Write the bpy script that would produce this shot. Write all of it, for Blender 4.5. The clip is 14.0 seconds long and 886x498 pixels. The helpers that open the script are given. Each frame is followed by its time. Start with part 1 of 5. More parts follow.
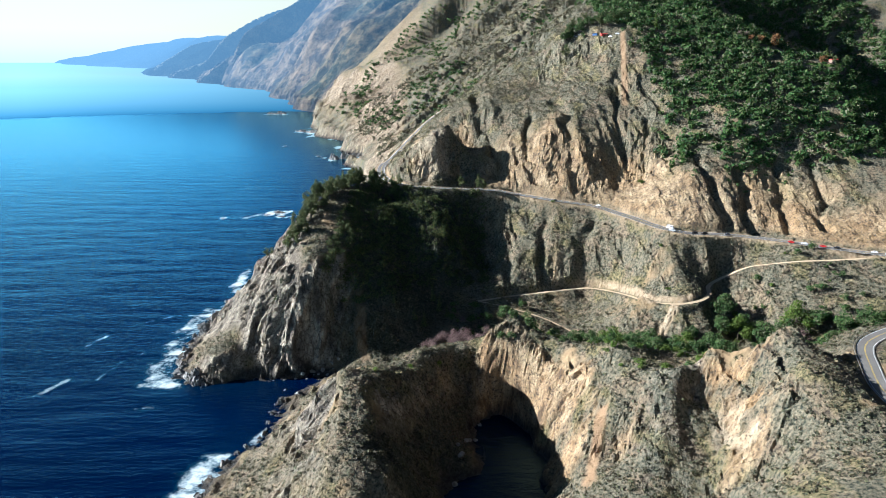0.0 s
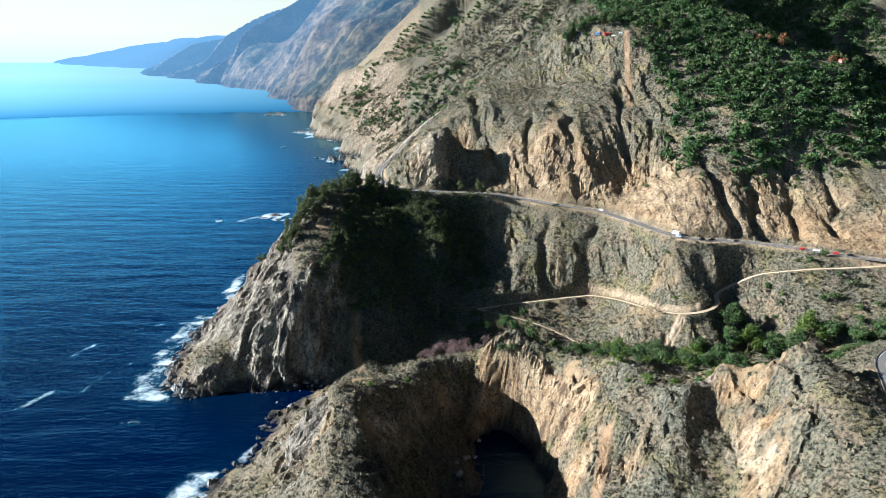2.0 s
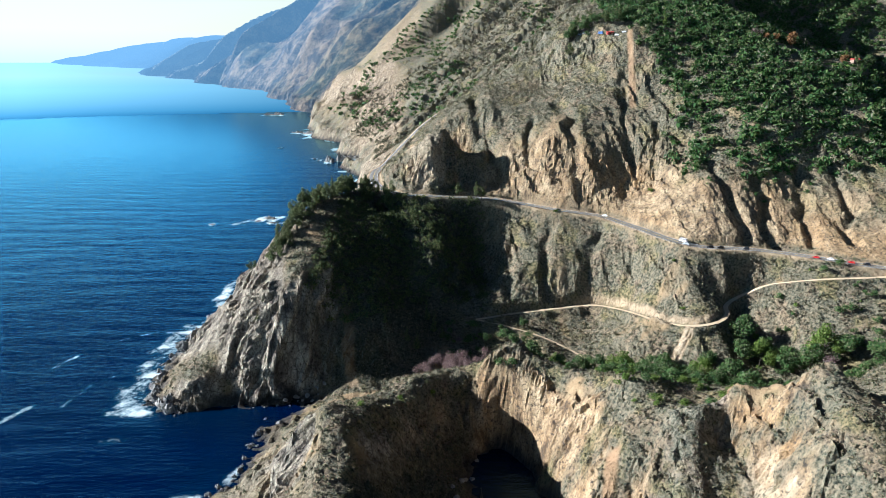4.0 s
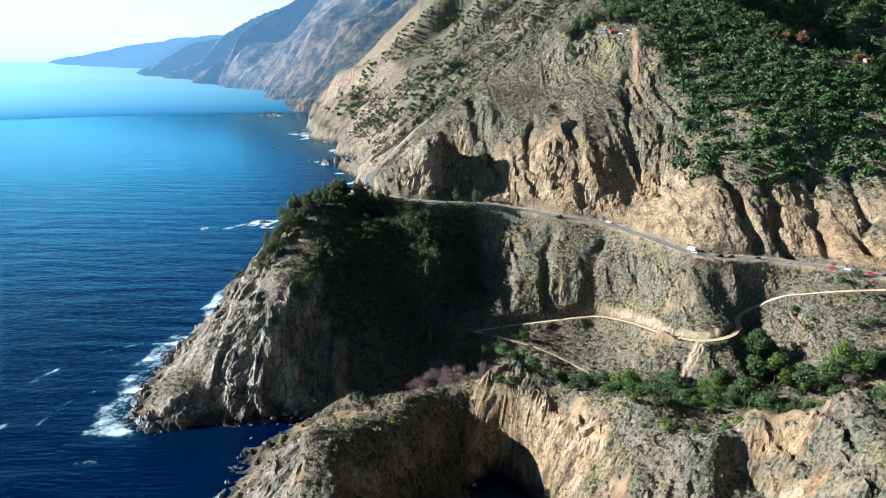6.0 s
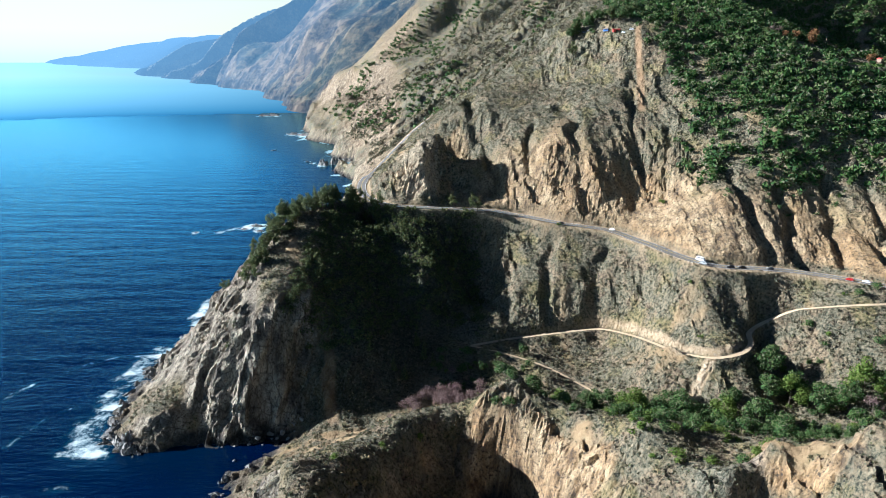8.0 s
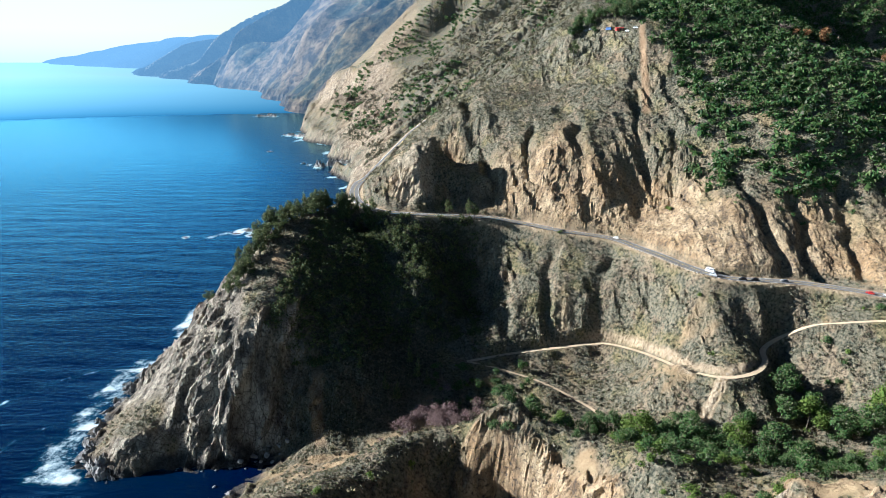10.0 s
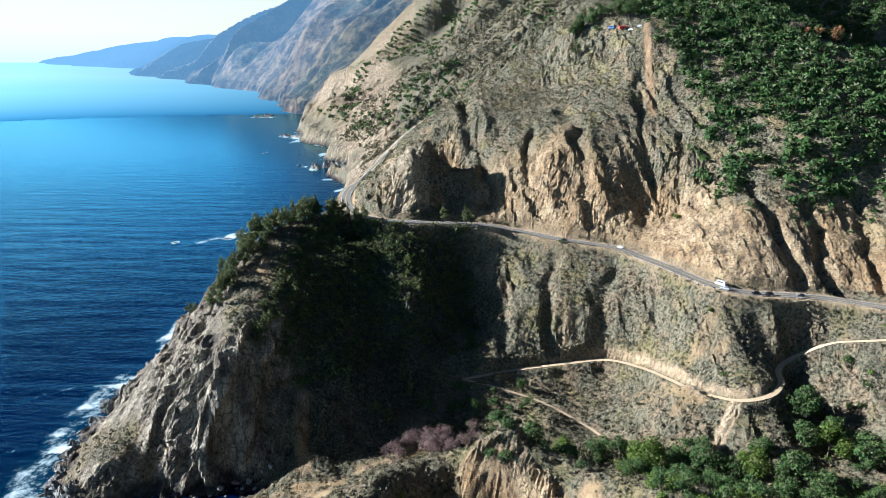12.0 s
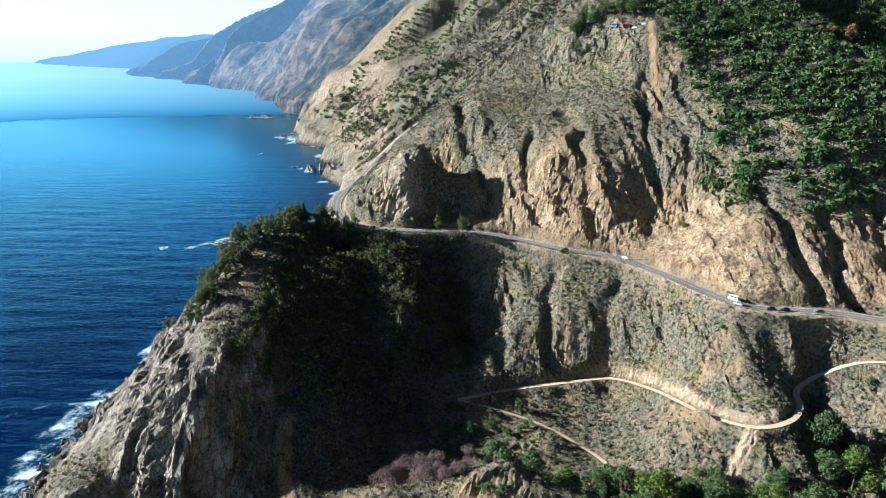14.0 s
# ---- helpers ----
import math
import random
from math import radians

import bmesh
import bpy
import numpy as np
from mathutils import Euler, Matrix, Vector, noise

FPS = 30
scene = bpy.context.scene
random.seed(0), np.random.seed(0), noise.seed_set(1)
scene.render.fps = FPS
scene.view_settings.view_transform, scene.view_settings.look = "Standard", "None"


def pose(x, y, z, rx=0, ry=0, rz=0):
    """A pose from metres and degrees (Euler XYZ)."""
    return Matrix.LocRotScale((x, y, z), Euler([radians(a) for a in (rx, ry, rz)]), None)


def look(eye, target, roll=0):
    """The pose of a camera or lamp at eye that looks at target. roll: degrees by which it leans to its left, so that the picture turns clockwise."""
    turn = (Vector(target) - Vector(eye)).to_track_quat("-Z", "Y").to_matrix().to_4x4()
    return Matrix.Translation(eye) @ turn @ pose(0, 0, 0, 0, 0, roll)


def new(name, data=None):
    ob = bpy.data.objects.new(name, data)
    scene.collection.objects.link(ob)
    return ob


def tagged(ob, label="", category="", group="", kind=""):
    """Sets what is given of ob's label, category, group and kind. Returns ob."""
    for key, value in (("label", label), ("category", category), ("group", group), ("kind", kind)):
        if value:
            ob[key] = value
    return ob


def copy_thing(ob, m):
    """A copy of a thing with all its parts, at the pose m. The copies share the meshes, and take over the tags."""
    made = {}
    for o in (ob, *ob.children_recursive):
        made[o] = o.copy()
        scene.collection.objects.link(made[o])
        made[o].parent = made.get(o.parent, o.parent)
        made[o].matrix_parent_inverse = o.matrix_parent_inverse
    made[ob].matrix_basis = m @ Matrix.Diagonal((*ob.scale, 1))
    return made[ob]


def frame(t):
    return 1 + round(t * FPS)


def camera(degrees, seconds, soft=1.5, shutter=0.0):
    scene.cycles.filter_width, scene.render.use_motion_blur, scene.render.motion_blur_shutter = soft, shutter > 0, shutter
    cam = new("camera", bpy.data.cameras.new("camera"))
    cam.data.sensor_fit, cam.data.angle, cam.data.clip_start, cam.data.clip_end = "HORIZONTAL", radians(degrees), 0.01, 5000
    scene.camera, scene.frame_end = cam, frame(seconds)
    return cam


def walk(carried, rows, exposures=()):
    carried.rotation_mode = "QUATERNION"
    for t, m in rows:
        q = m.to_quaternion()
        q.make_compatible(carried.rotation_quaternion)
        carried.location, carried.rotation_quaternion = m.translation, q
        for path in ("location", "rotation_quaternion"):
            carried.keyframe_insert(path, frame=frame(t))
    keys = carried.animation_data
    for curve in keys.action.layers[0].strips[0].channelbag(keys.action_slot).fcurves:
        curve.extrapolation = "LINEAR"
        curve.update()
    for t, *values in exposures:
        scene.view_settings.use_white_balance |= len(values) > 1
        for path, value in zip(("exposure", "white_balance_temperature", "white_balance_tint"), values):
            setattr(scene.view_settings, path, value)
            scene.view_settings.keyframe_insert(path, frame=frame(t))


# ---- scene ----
# camera: a level, straight flight over the coast; the sea lies at z = 0
EYE_Z = 240.0
TILT, ROLL = -15.993, 0.377
cam = camera(66.0, 14.0, soft=0.8)
FLIGHT = (  # seconds, x, y, z, yaw
    (0.0, 0.00, -0.00, 240.00, -0.040),
    (0.5, 0.33, 4.55, 239.94, -0.028),
    (1.0, 0.71, 9.23, 239.86, -0.023),
    (1.5, 1.13, 14.16, 239.85, -0.015),
    (2.0, 1.64, 19.43, 239.78, -0.006),
    (2.5, 2.22, 25.02, 239.70, 0.000),
    (3.0, 2.93, 30.84, 239.58, 0.005),
    (5.5, 6.21, 61.51, 238.96, 0.030),
    (6.0, 7.02, 67.99, 238.86, 0.034),
    (6.5, 7.87, 74.48, 238.78, 0.043),
    (7.0, 8.73, 80.95, 238.56, 0.043),
    (7.5, 9.54, 87.50, 238.53, 0.042),
    (8.0, 10.36, 94.11, 238.41, 0.033),
    (10.5, 14.52, 127.46, 237.86, 0.021),
    (11.0, 15.34, 134.24, 237.87, 0.012),
    (11.5, 16.14, 140.84, 237.77, 0.007),
    (12.0, 16.98, 147.47, 237.55, -0.003),
    (12.5, 17.74, 154.25, 237.35, -0.016),
    (13.0, 18.56, 161.02, 237.15, -0.036),
    (13.5, 19.41, 167.87, 236.95, -0.046),
    (14.0, 20.34, 174.81, 236.97, -0.057),
)


def gimbal(x, y, z, yaw):
    return pose(x, y, z, 0, 0, yaw) @ pose(0, 0, 0, 90 + TILT, 0, 0) @ pose(0, 0, 0, 0, 0, ROLL)


walk(cam, [(t, gimbal(x, y, z, yaw)) for t, x, y, z, yaw in FLIGHT], exposures=[(0.0, 1.66, 4850, 13)])

# ---- light: a winter afternoon sun over the sea, clear sky ----
SUN_ELEVATION, SUN_FROM = 22.0, 280.0  # degrees; from: clockwise from +y
world = bpy.data.worlds.new("sky")
scene.world = world
world.use_nodes = True
wn, wl = world.node_tree.nodes, world.node_tree.links
sky = wn.new("ShaderNodeTexSky")
sky.sky_type, sky.sun_disc = "NISHITA", False
sky.sun_elevation, sky.sun_rotation = radians(SUN_ELEVATION), radians(SUN_FROM)
sky.air_density, sky.dust_density, sky.ozone_density, sky.altitude = 1.35, 0.35, 1.0, 200
skyward, lower = wn.new("ShaderNodeTexCoord"), wn.new("ShaderNodeMapping")
lower.inputs["Location"].default_value = (0, 0, 0.03)  # the sky goes on down to the dipped sea horizon
wl.new(skyward.outputs["Generated"], lower.inputs[0])
wl.new(lower.outputs[0], sky.inputs["Vector"])
wl.new(sky.outputs[0], wn["Background"].inputs[0])
wn["Background"].inputs[1].default_value = 0.009
# bright sea haze round the whole horizon, thinning upwards into the sky
rise, height, pale_sky = wn.new("ShaderNodeSeparateXYZ"), wn.new("ShaderNodeMapRange"), wn.new("ShaderNodeValToRGB")
wl.new(skyward.outputs["Generated"], rise.inputs[0])
wl.new(rise.outputs["Z"], height.inputs[0])
height.inputs[1].default_value, height.inputs[2].default_value = -0.01, 0.40
wl.new(height.outputs[0], pale_sky.inputs[0])
HAZE_STOPS = ((0.0, (0.27, 0.285, 0.245)), (0.04, (0.31, 0.295, 0.225)), (0.09, (0.335, 0.305, 0.195)), (0.20, (0.32, 0.305, 0.21)), (0.25, (0.34, 0.48, 0.48)), (0.36, (0.27, 0.48, 0.58)), (0.58, (0.012, 0.092, 0.245)), (0.85, (0.003, 0.020, 0.075)))
while len(pale_sky.color_ramp.elements) < len(HAZE_STOPS):
    pale_sky.color_ramp.elements.new(0.5)
for stop, (at, tint) in zip(pale_sky.color_ramp.elements, HAZE_STOPS):
    stop.position, stop.color = at, (*tint, 1)
thin = wn.new("ShaderNodeMapRange")
wl.new(height.outputs[0], thin.inputs[0])
thin.inputs[1].default_value, thin.inputs[2].default_value, thin.inputs[3].default_value, thin.inputs[4].default_value = 0.45, 1.0, 1.0, 0.0
haze, both = wn.new("ShaderNodeBackground"), wn.new("ShaderNodeMixShader")
# the haze is bright on the sun's side and dim on the side away from it
s_az, s_el = radians(SUN_FROM), radians(SUN_ELEVATION)
to_sun = Vector((math.sin(s_az) * math.cos(s_el), math.cos(s_az) * math.cos(s_el), math.sin(s_el)))
sunward, glow = wn.new("ShaderNodeVectorMath"), wn.new("ShaderNodeMapRange")
sunward.operation, glow.interpolation_type = "DOT_PRODUCT", "SMOOTHSTEP"
wl.new(skyward.outputs["Generated"], sunward.inputs[0])
sunward.inputs[1].default_value = to_sun
wl.new(sunward.outputs["Value"], glow.inputs[0])
for socket, value in zip(glow.inputs[1:5], (-0.55, 0.65, 0.22, 1.12)):
    socket.default_value = value
wl.new(glow.outputs[0], haze.inputs[1])
wl.new(pale_sky.outputs[0], haze.inputs[0])
wl.new(thin.outputs[0], both.inputs[0])
wl.new(wn["Background"].outputs[0], both.inputs[1])
wl.new(haze.outputs[0], both.inputs[2])
wl.new(both.outputs[0], wn["World Output"].inputs[0])
sun = new("sun", bpy.data.lights.new("sun", "SUN"))
sun.data.energy, sun.data.angle, sun.data.color = 5.0, radians(0.5), (1.0, 0.87, 0.66)
sun.matrix_world = look(to_sun * 900, (0, 0, 0))

# ---- lie of the land ----
MID = np.array([8.0, 85.0, 240.0])  # middle of the flight


def far_fold(p):
    """Draws what lies past 2.9 km in towards the middle of the flight, along the line of sight, so that all ends within 4.85 km."""
    v = p - MID
    d = np.linalg.norm(v, axis=-1, keepdims=True)
    g = np.where(d > 2900, 2900 + 0.6 * (d - 2900), d)
    return MID + v * np.where(d > 5400, 4400 + 450 * (1 - np.exp(-(d - 5400) / 2500)), g) / d


def lattice(ix, iy, seed):
    h = (ix * 374761393 + iy * 668265263 + seed * 974711) & 0xFFFFFFFF
    h = ((h ^ (h >> 13)) * 1274126177) & 0xFFFFFFFF
    return ((h ^ (h >> 16)) & 0xFFFF) / 65535.0


def grain(x, y, seed=0):
    """Smooth value noise, 0 to 1."""
    fx, fy = np.floor(x), np.floor(y)
    ix, iy = fx.astype(np.int64), fy.astype(np.int64)
    u, v = x - fx, y - fy
    u, v = u * u * u * (u * (u * 6 - 15) + 10), v * v * v * (v * (v * 6 - 15) + 10)
    a, b = lattice(ix, iy, seed), lattice(ix + 1, iy, seed)
    c, d = lattice(ix, iy + 1, seed), lattice(ix + 1, iy + 1, seed)
    return (a + (b - a) * u) * (1 - v) + (c + (d - c) * u) * v


def cloud(x, y, seed=0, octaves=4):
    total, amp, norm = 0.0, 1.0, 0.0
    for k in range(octaves):
        total, norm = total + amp * grain(x * 2**k + 17.3 * k, y * 2**k - 9.1 * k, seed + k), norm + amp
        amp *= 0.5
    return total / norm


def ribs(x, y, seed=0, octaves=4):
    """Ridged noise, 0 in the furrows to 1 on the crests."""
    total, amp, norm = 0.0, 1.0, 0.0
    for k in range(octaves):
        r = 1 - np.abs(2 * grain(x * 2**k + 5.7 * k, y * 2**k + 3.3 * k, seed + k) - 1)
        total, norm = total + amp * r * r, norm + amp
        amp *= 0.55
    return total / norm


def facets(x, y, z, seed=0):
    """Broken rock: cells of a unit size, each with a tilted face of its own; about -0.6 to 0.6."""
    fx, fy, fz = np.floor(x).astype(np.int64), np.floor(y).astype(np.int64), np.floor(z).astype(np.int64)
    best, out = np.full(x.shape, 9.0), np.zeros(x.shape)
    for i in (-1, 0, 1):
        for j in (-1, 0, 1):
            for k in (-1, 0, 1):
                cx, cy, cz = fx + i, fy + j, fz + k
                h = cz * 57 + seed
                px, py, pz = lattice(cx, cy, h), lattice(cx, cy, h + 7), lattice(cx, cy, h + 13)
                dx, dy, dz = x - cx - px, y - cy - py, z - cz - pz
                d = dx * dx + dy * dy + dz * dz
                near = d < best
                face = 0.55 * ((px * 7.13) % 1 - 0.5) + 0.75 * (((py * 5.31) % 1 - 0.5) * dx + ((pz * 9.77) % 1 - 0.5) * dy) + 0.5 * ((px * 3.77) % 1 - 0.5) * dz
                best, out = np.where(near, d, best), np.where(near, face, out)
    return out


# lines of the plan: x, y, height
HEADLAND_CREST = ((-206, 492, 1), (-190, 522, 14), (-172, 548, 34), (-158, 572, 54), (-142, 562, 72), (-122, 566, 94), (-112, 596, 108),
                  (-104, 622, 115), (-88, 645, 117), (-60, 650, 118), (-36, 652, 118))
HEADLAND_FACE = ((-172, 481, 17), (-176, 470, 4), (-147, 493, 14), (-133, 500, 36), (-110, 496, 54), (-128, 518, 64), (-94, 514, 72),
                 (-101, 495, 27), (-104, 492, 12), (-66, 519, 50), (-64, 504, 44), (-61, 491, 28), (-84, 506, 33), (-41, 516, 52), (-44, 497, 34), (-52, 482, 20),
                 (-79, 491, 13), (-60, 560, 84), (-80, 550, 88), (-30, 600, 88), (-50, 640, 100))
HEADLAND_SEAWARD = ((-186, 565, 30), (-200, 560, 12), (-212, 560, 0), (-214, 520, 0), (-163, 602, 58), (-185, 615, 26), (-205, 620, 0),
                    (-140, 640, 82), (-175, 660, 28), (-198, 670, 0), (-115, 680, 92), (-160, 710, 24), (-182, 725, 0), (-100, 740, 84), (-150, 780, 0))
INNER_FACE = ((2, 582, 84), (1, 596, 88), (-11, 546, 50), (35, 627, 84), (38, 592, 53), (-20, 615, 102), (15, 625, 98), (-28, 560, 62), (20, 565, 52), (-50, 610, 104), (-75, 600, 103))
INLET_SHORE = ((-180, 462, 0), (-158, 469, 0), (-121, 474, 0), (-100, 480, 0), (-84, 478, 3), (-100, 462, 0), (-114, 446, 0), (-112, 412, 0),
               (-117, 381, 0), (-130, 364, 0), (-137, 337, 0), (-134, 300, 0), (-110, 262, 0), (-60, 235, 0), (-30, 240, 0), (-8, 280, 0), (2, 318, 0),
               (8, 350, 2), (18, 385, 3), (30, 415, 0), (42, 421, 0), (50, 411, 0), (58, 394, 0), (64, 366, 0), (60, 333, 0), (52, 303, 0), (50, 262, 0), (48, 215, 0), (60, 160, 0), (85, 100, 0))
NEAR_ROCK = ((-50, 335, 64), (-41, 318, 56), (-33, 300, 48), (-24, 284, 38), (-69, 337, 44), (-82, 336, 25), (-28, 325, 42), (-58, 353, 67), (-45, 372, 58), (-27, 387, 50), (-12, 422, 48),
             (4, 446, 43), (-75, 392, 33), (-55, 420, 28), (-40, 440, 26), (-96, 365, 22), (-108, 335, 12), (-60, 300, 46), (-42, 270, 36), (-90, 290, 16),
             (-17, 330, 24), (-3, 385, 20), (-14, 360, 30), (9, 420, 27), (-5, 300, 12), (15, 357, 9), (26, 432, 34), (-70, 455, 14), (-60, 468, 14))
COVE_RIM = ((46, 431, 60), (57, 421, 50), (65, 396, 26), (71, 366, 19), (67, 335, 15), (59, 308, 12), (34, 432, 46), (40, 427, 28), (52, 414, 12), (60, 395, 3), (66, 366, 3),
            (60, 440, 56), (76, 424, 57), (78, 397, 51), (84, 366, 46), (79, 329, 42), (90, 314, 38), (58, 275, 30), (85, 275, 40), (64, 225, 36), (95, 388, 66), (70, 300, 28))
SPURS = ((101, 373, 74), (112, 331, 69), (126, 333, 80), (136, 322, 67), (138, 344, 72), (142, 341, 86), (141, 300, 64), (152, 303, 82), (119, 318, 71), (102, 288, 50), (128, 303, 60), (155, 344, 82), (162, 280, 104),
         (153, 253, 87), (170, 315, 109), (125, 289, 53), (117, 268, 43), (108, 301, 58), (123, 207, 84), (152, 201, 93), (150, 150, 90), (185, 250, 98), (178, 290, 103), (190, 318, 92), (100, 220, 60), (104, 150, 55))
LOWER_ROAD = ((262, 352, 97), (238, 340, 97), (218, 324, 97), (206, 300, 97), (197, 272, 96), (196, 230, 96), (205, 180, 96), (216, 120, 95), (232, 60, 95))
CREEK = ((-80, 472, 6), (-35, 470, 14), (0, 478, 22), (35, 482, 26), (75, 470, 30), (115, 450, 33), (155, 430, 38), (190, 410, 44), (225, 395, 54), (262, 392, 64), (320, 400, 78), (85, 448, 42), (120, 405, 58), (150, 380, 66), (185, 365, 74), (240, 365, 88))
TRAIL = ((305, 470, 100), (283, 475, 97), (261, 478, 95), (244, 487, 90), (232, 497, 84), (216, 500, 75), (203, 492, 71), (198, 478, 69), (186, 466, 68), (169, 465, 66), (156, 487, 60), (148, 510, 56), (140, 531, 52),
         (123, 551, 48), (95, 551, 45), (61, 547, 42), (30, 536, 41))
SHORT_TRAIL = ((30, 536, 41), (50, 530, 39), (78, 518, 35), (100, 499, 31), (107, 487, 31))
ROAD = ((330, 462, 103), (291, 484, 103), (262, 505, 103), (239, 518, 103), (216, 521, 104), (196, 524, 104), (183, 530, 105), (173, 547, 105), (163, 566, 106), (152, 588, 106),
        (143, 601, 107), (132, 609, 108), (103, 618, 110), (82, 632, 111), (67, 639, 112), (51, 643, 114), (27, 644, 115), (-5, 640, 117), (-36, 646, 118), (-56, 672, 119), (-65, 710, 120), (-66, 750, 121), (-60, 776, 122), (-40, 815, 140), (-20, 840, 158), (-4, 863, 168), (8, 900, 172))
BELOW_ROAD = ((175, 521, 97), (178, 500, 84), (124, 592, 97), (92, 612, 98), (117, 562, 69), (87, 566, 67), (60, 574, 70), (157, 536, 85), (153, 485, 66), (150, 560, 92), (49, 546, 48),
              (60, 615, 90), (190, 500, 82), (205, 506, 88), (224, 513, 96), (253, 522, 99), (238, 468, 72), (262, 458, 82), (246, 446, 69), (214, 452, 47), (208, 466, 54), (212, 480, 60), (226, 462, 58), (190, 445, 52), (160, 455, 48),
              (130, 500, 44), (125, 470, 36), (290, 462, 92), (330, 430, 96), (80, 500, 36))
CLIFFS = ((213, 579, 142), (205, 552, 122), (250, 570, 136), (240, 540, 114), (279, 576, 140), (275, 535, 116), (198, 611, 143), (185, 622, 132), (160, 622, 120), (167, 655, 152), (150, 665, 162), (145, 650, 150), (185, 660, 168), (125, 646, 146),
          (110, 645, 132), (106, 675, 165), (75, 660, 130), (46, 703, 149), (50, 662, 122), (22, 730, 134), (14, 668, 122), (-12, 672, 152), (-36, 680, 140), (-16, 656, 124), (1, 699, 170), (38, 757, 184), (320, 560, 146), (310, 515, 118))
HILL = ((166, 806, 262), (165, 707, 198), (183, 707, 195), (193, 776, 261), (115, 800, 207), (141, 834, 262), (219, 677, 202), (261, 695, 220), (249, 629, 180), (283, 619, 186), (353, 755, 246), (321, 799, 270),
        (85, 921, 216), (52, 850, 206), (128, 960, 268), (165, 1000, 300), (27, 790, 190), (165, 790, 240), (260, 770, 258), (400, 712, 232), (445, 705, 196), (392, 625, 186), (440, 625, 152), (420, 540, 150), (230, 850, 285), (300, 900, 306), (385, 880, 262), (480, 900, 205), (260, 1000, 345), (420, 1050, 300), (560, 1000, 210), (520, 760, 150), (520, 560, 118), (600, 450, 140), (500, 420, 110), (700, 1150, 330), (900, 1000, 420), (620, 1350, 450), (400, 1300, 420), (1000, 1400, 600))
NORTH_SLOPE = ((-40, 760, 140), (-20, 880, 148), (-50, 1000, 110), (0, 1094, 152), (60, 1100, 190), (-105, 860, 40), (-130, 880, 0), (-110, 1000, 20), (-135, 1050, 0), (-110, 1200, 30), (-140, 1250, 0), (-60, 1200, 90), (40, 1300, 150),
               (-165, 1400, 0), (-85, 1396, 68), (20, 1500, 140), (120, 1400, 220), (250, 1300, 330), (-2, 790, 172))
NEXT_POINT = ((-178, 1535, 0), (-206, 1525, 8), (-167, 1702, 44), (-240, 1884, 0), (-200, 1660, 0), (-290, 1950, 0), (-115, 1815, 125), (-21, 1808, 166), (45, 1785, 191), (150, 1800, 260), (-180, 1950, 70), (-400, 2190, 0), (-420, 2600, 0), (-505, 2880, 0),
              (-95, 2213, 230), (60, 2400, 300), (-168, 2500, 246), (-20, 2700, 306), (150, 2900, 426), (-330, 2700, 150), (-292, 2739, 124), (-427, 2912, 83), (-608, 3134, 40), (-680, 3200, 0), (-250, 2200, 90), (300, 2500, 450), (400, 3500, 600))
FAR_COAST = ((-237, 3800, 400), (-423, 3900, 368), (-620, 4000, 298), (-780, 3631, 0), (-685, 3242, 0), (-762, 3700, 48), (-990, 4293, 0), (-1044, 4550, 75), (-1172, 4606, 0), (-1278, 4900, 119), (-1377, 4805, 0), (-1614, 5198, 0),
             (-1521, 5200, 130), (-1979, 5646, 0), (-2060, 5950, 0), (-1848, 5700, 141), (-1676, 5600, 208), (-2099, 6250, 61), (-1184, 5200, 193), (-791, 4400, 201), (-140, 4300, 560), (-846, 5200, 560), (-1177, 5500, 400), (-500, 4700, 560), (-1094, 6200, 652),
             (-1305, 6500, 560), (-1633, 7000, 458), (-1992, 7500, 398), (-2294, 7500, 334), (-1700, 6200, 300))
LAST_POINT = ((-2246, 6343, 0), (-2740, 7026, 0), (-3173, 7492, 0), (-3380, 7900, 0), (-3317, 7930, 25), (-3012, 7600, 98), (-2713, 7300, 156), (-2500, 7200, 197), (-2900, 8300, 150), (-3300, 9000, 60), (-3900, 9700, 20), (-4267, 10236, 0), (-5244, 11187, 0), (-6295, 12381, 0), (-7481, 13911, 0),
              (-7950, 14900, 0), (-7736, 14500, 91), (-7096, 14000, 131), (-6287, 13500, 272), (-5318, 12500, 321), (-4429, 11500, 378), (-3663, 10500, 433), (-3056, 10000, 396), (-4500, 10900, 120), (-5500, 11900, 110), (-2000, 9500, 420), (-1500, 8500, 480), (-500, 8500, 560), (-1500, 11000, 420), (-3000, 12500, 380), (-1000, 13500, 450))
SEA_BED = ((-240, 450, -14), (-260, 520, -14), (-250, 600, -14), (-230, 680, -14), (-215, 780, -14), (-190, 880, -14), (-180, 1000, -14), (-190, 1200, -14), (-230, 1400, -14), (-330, 1700, -16), (-500, 2000, -20), (-640, 2700, -30), (-900, 3300, -40),
           (-1250, 4300, -50), (-1800, 5400, -60), (-2800, 6500, -60), (-4300, 8000, -80), (-4600, 9600, -50), (-6300, 11200, -80), (-8200, 13800, -90), (-200, 420, -12), (-170, 430, -10), (-140, 430, -8), (-165, 350, -14), (-150, 260, -14), (-60, 200, -14), (20, 280, -8), (38, 330, -8), (45, 390, -5), (20, 180, -12))
LAND_LINES = (HEADLAND_CREST, HEADLAND_FACE, HEADLAND_SEAWARD, INNER_FACE, INLET_SHORE, NEAR_ROCK, COVE_RIM, SPURS, LOWER_ROAD, CREEK, TRAIL, SHORT_TRAIL, ROAD, BELOW_ROAD,
              CLIFFS, HILL, NORTH_SLOPE, NEXT_POINT, FAR_COAST, LAST_POINT, SEA_BED)


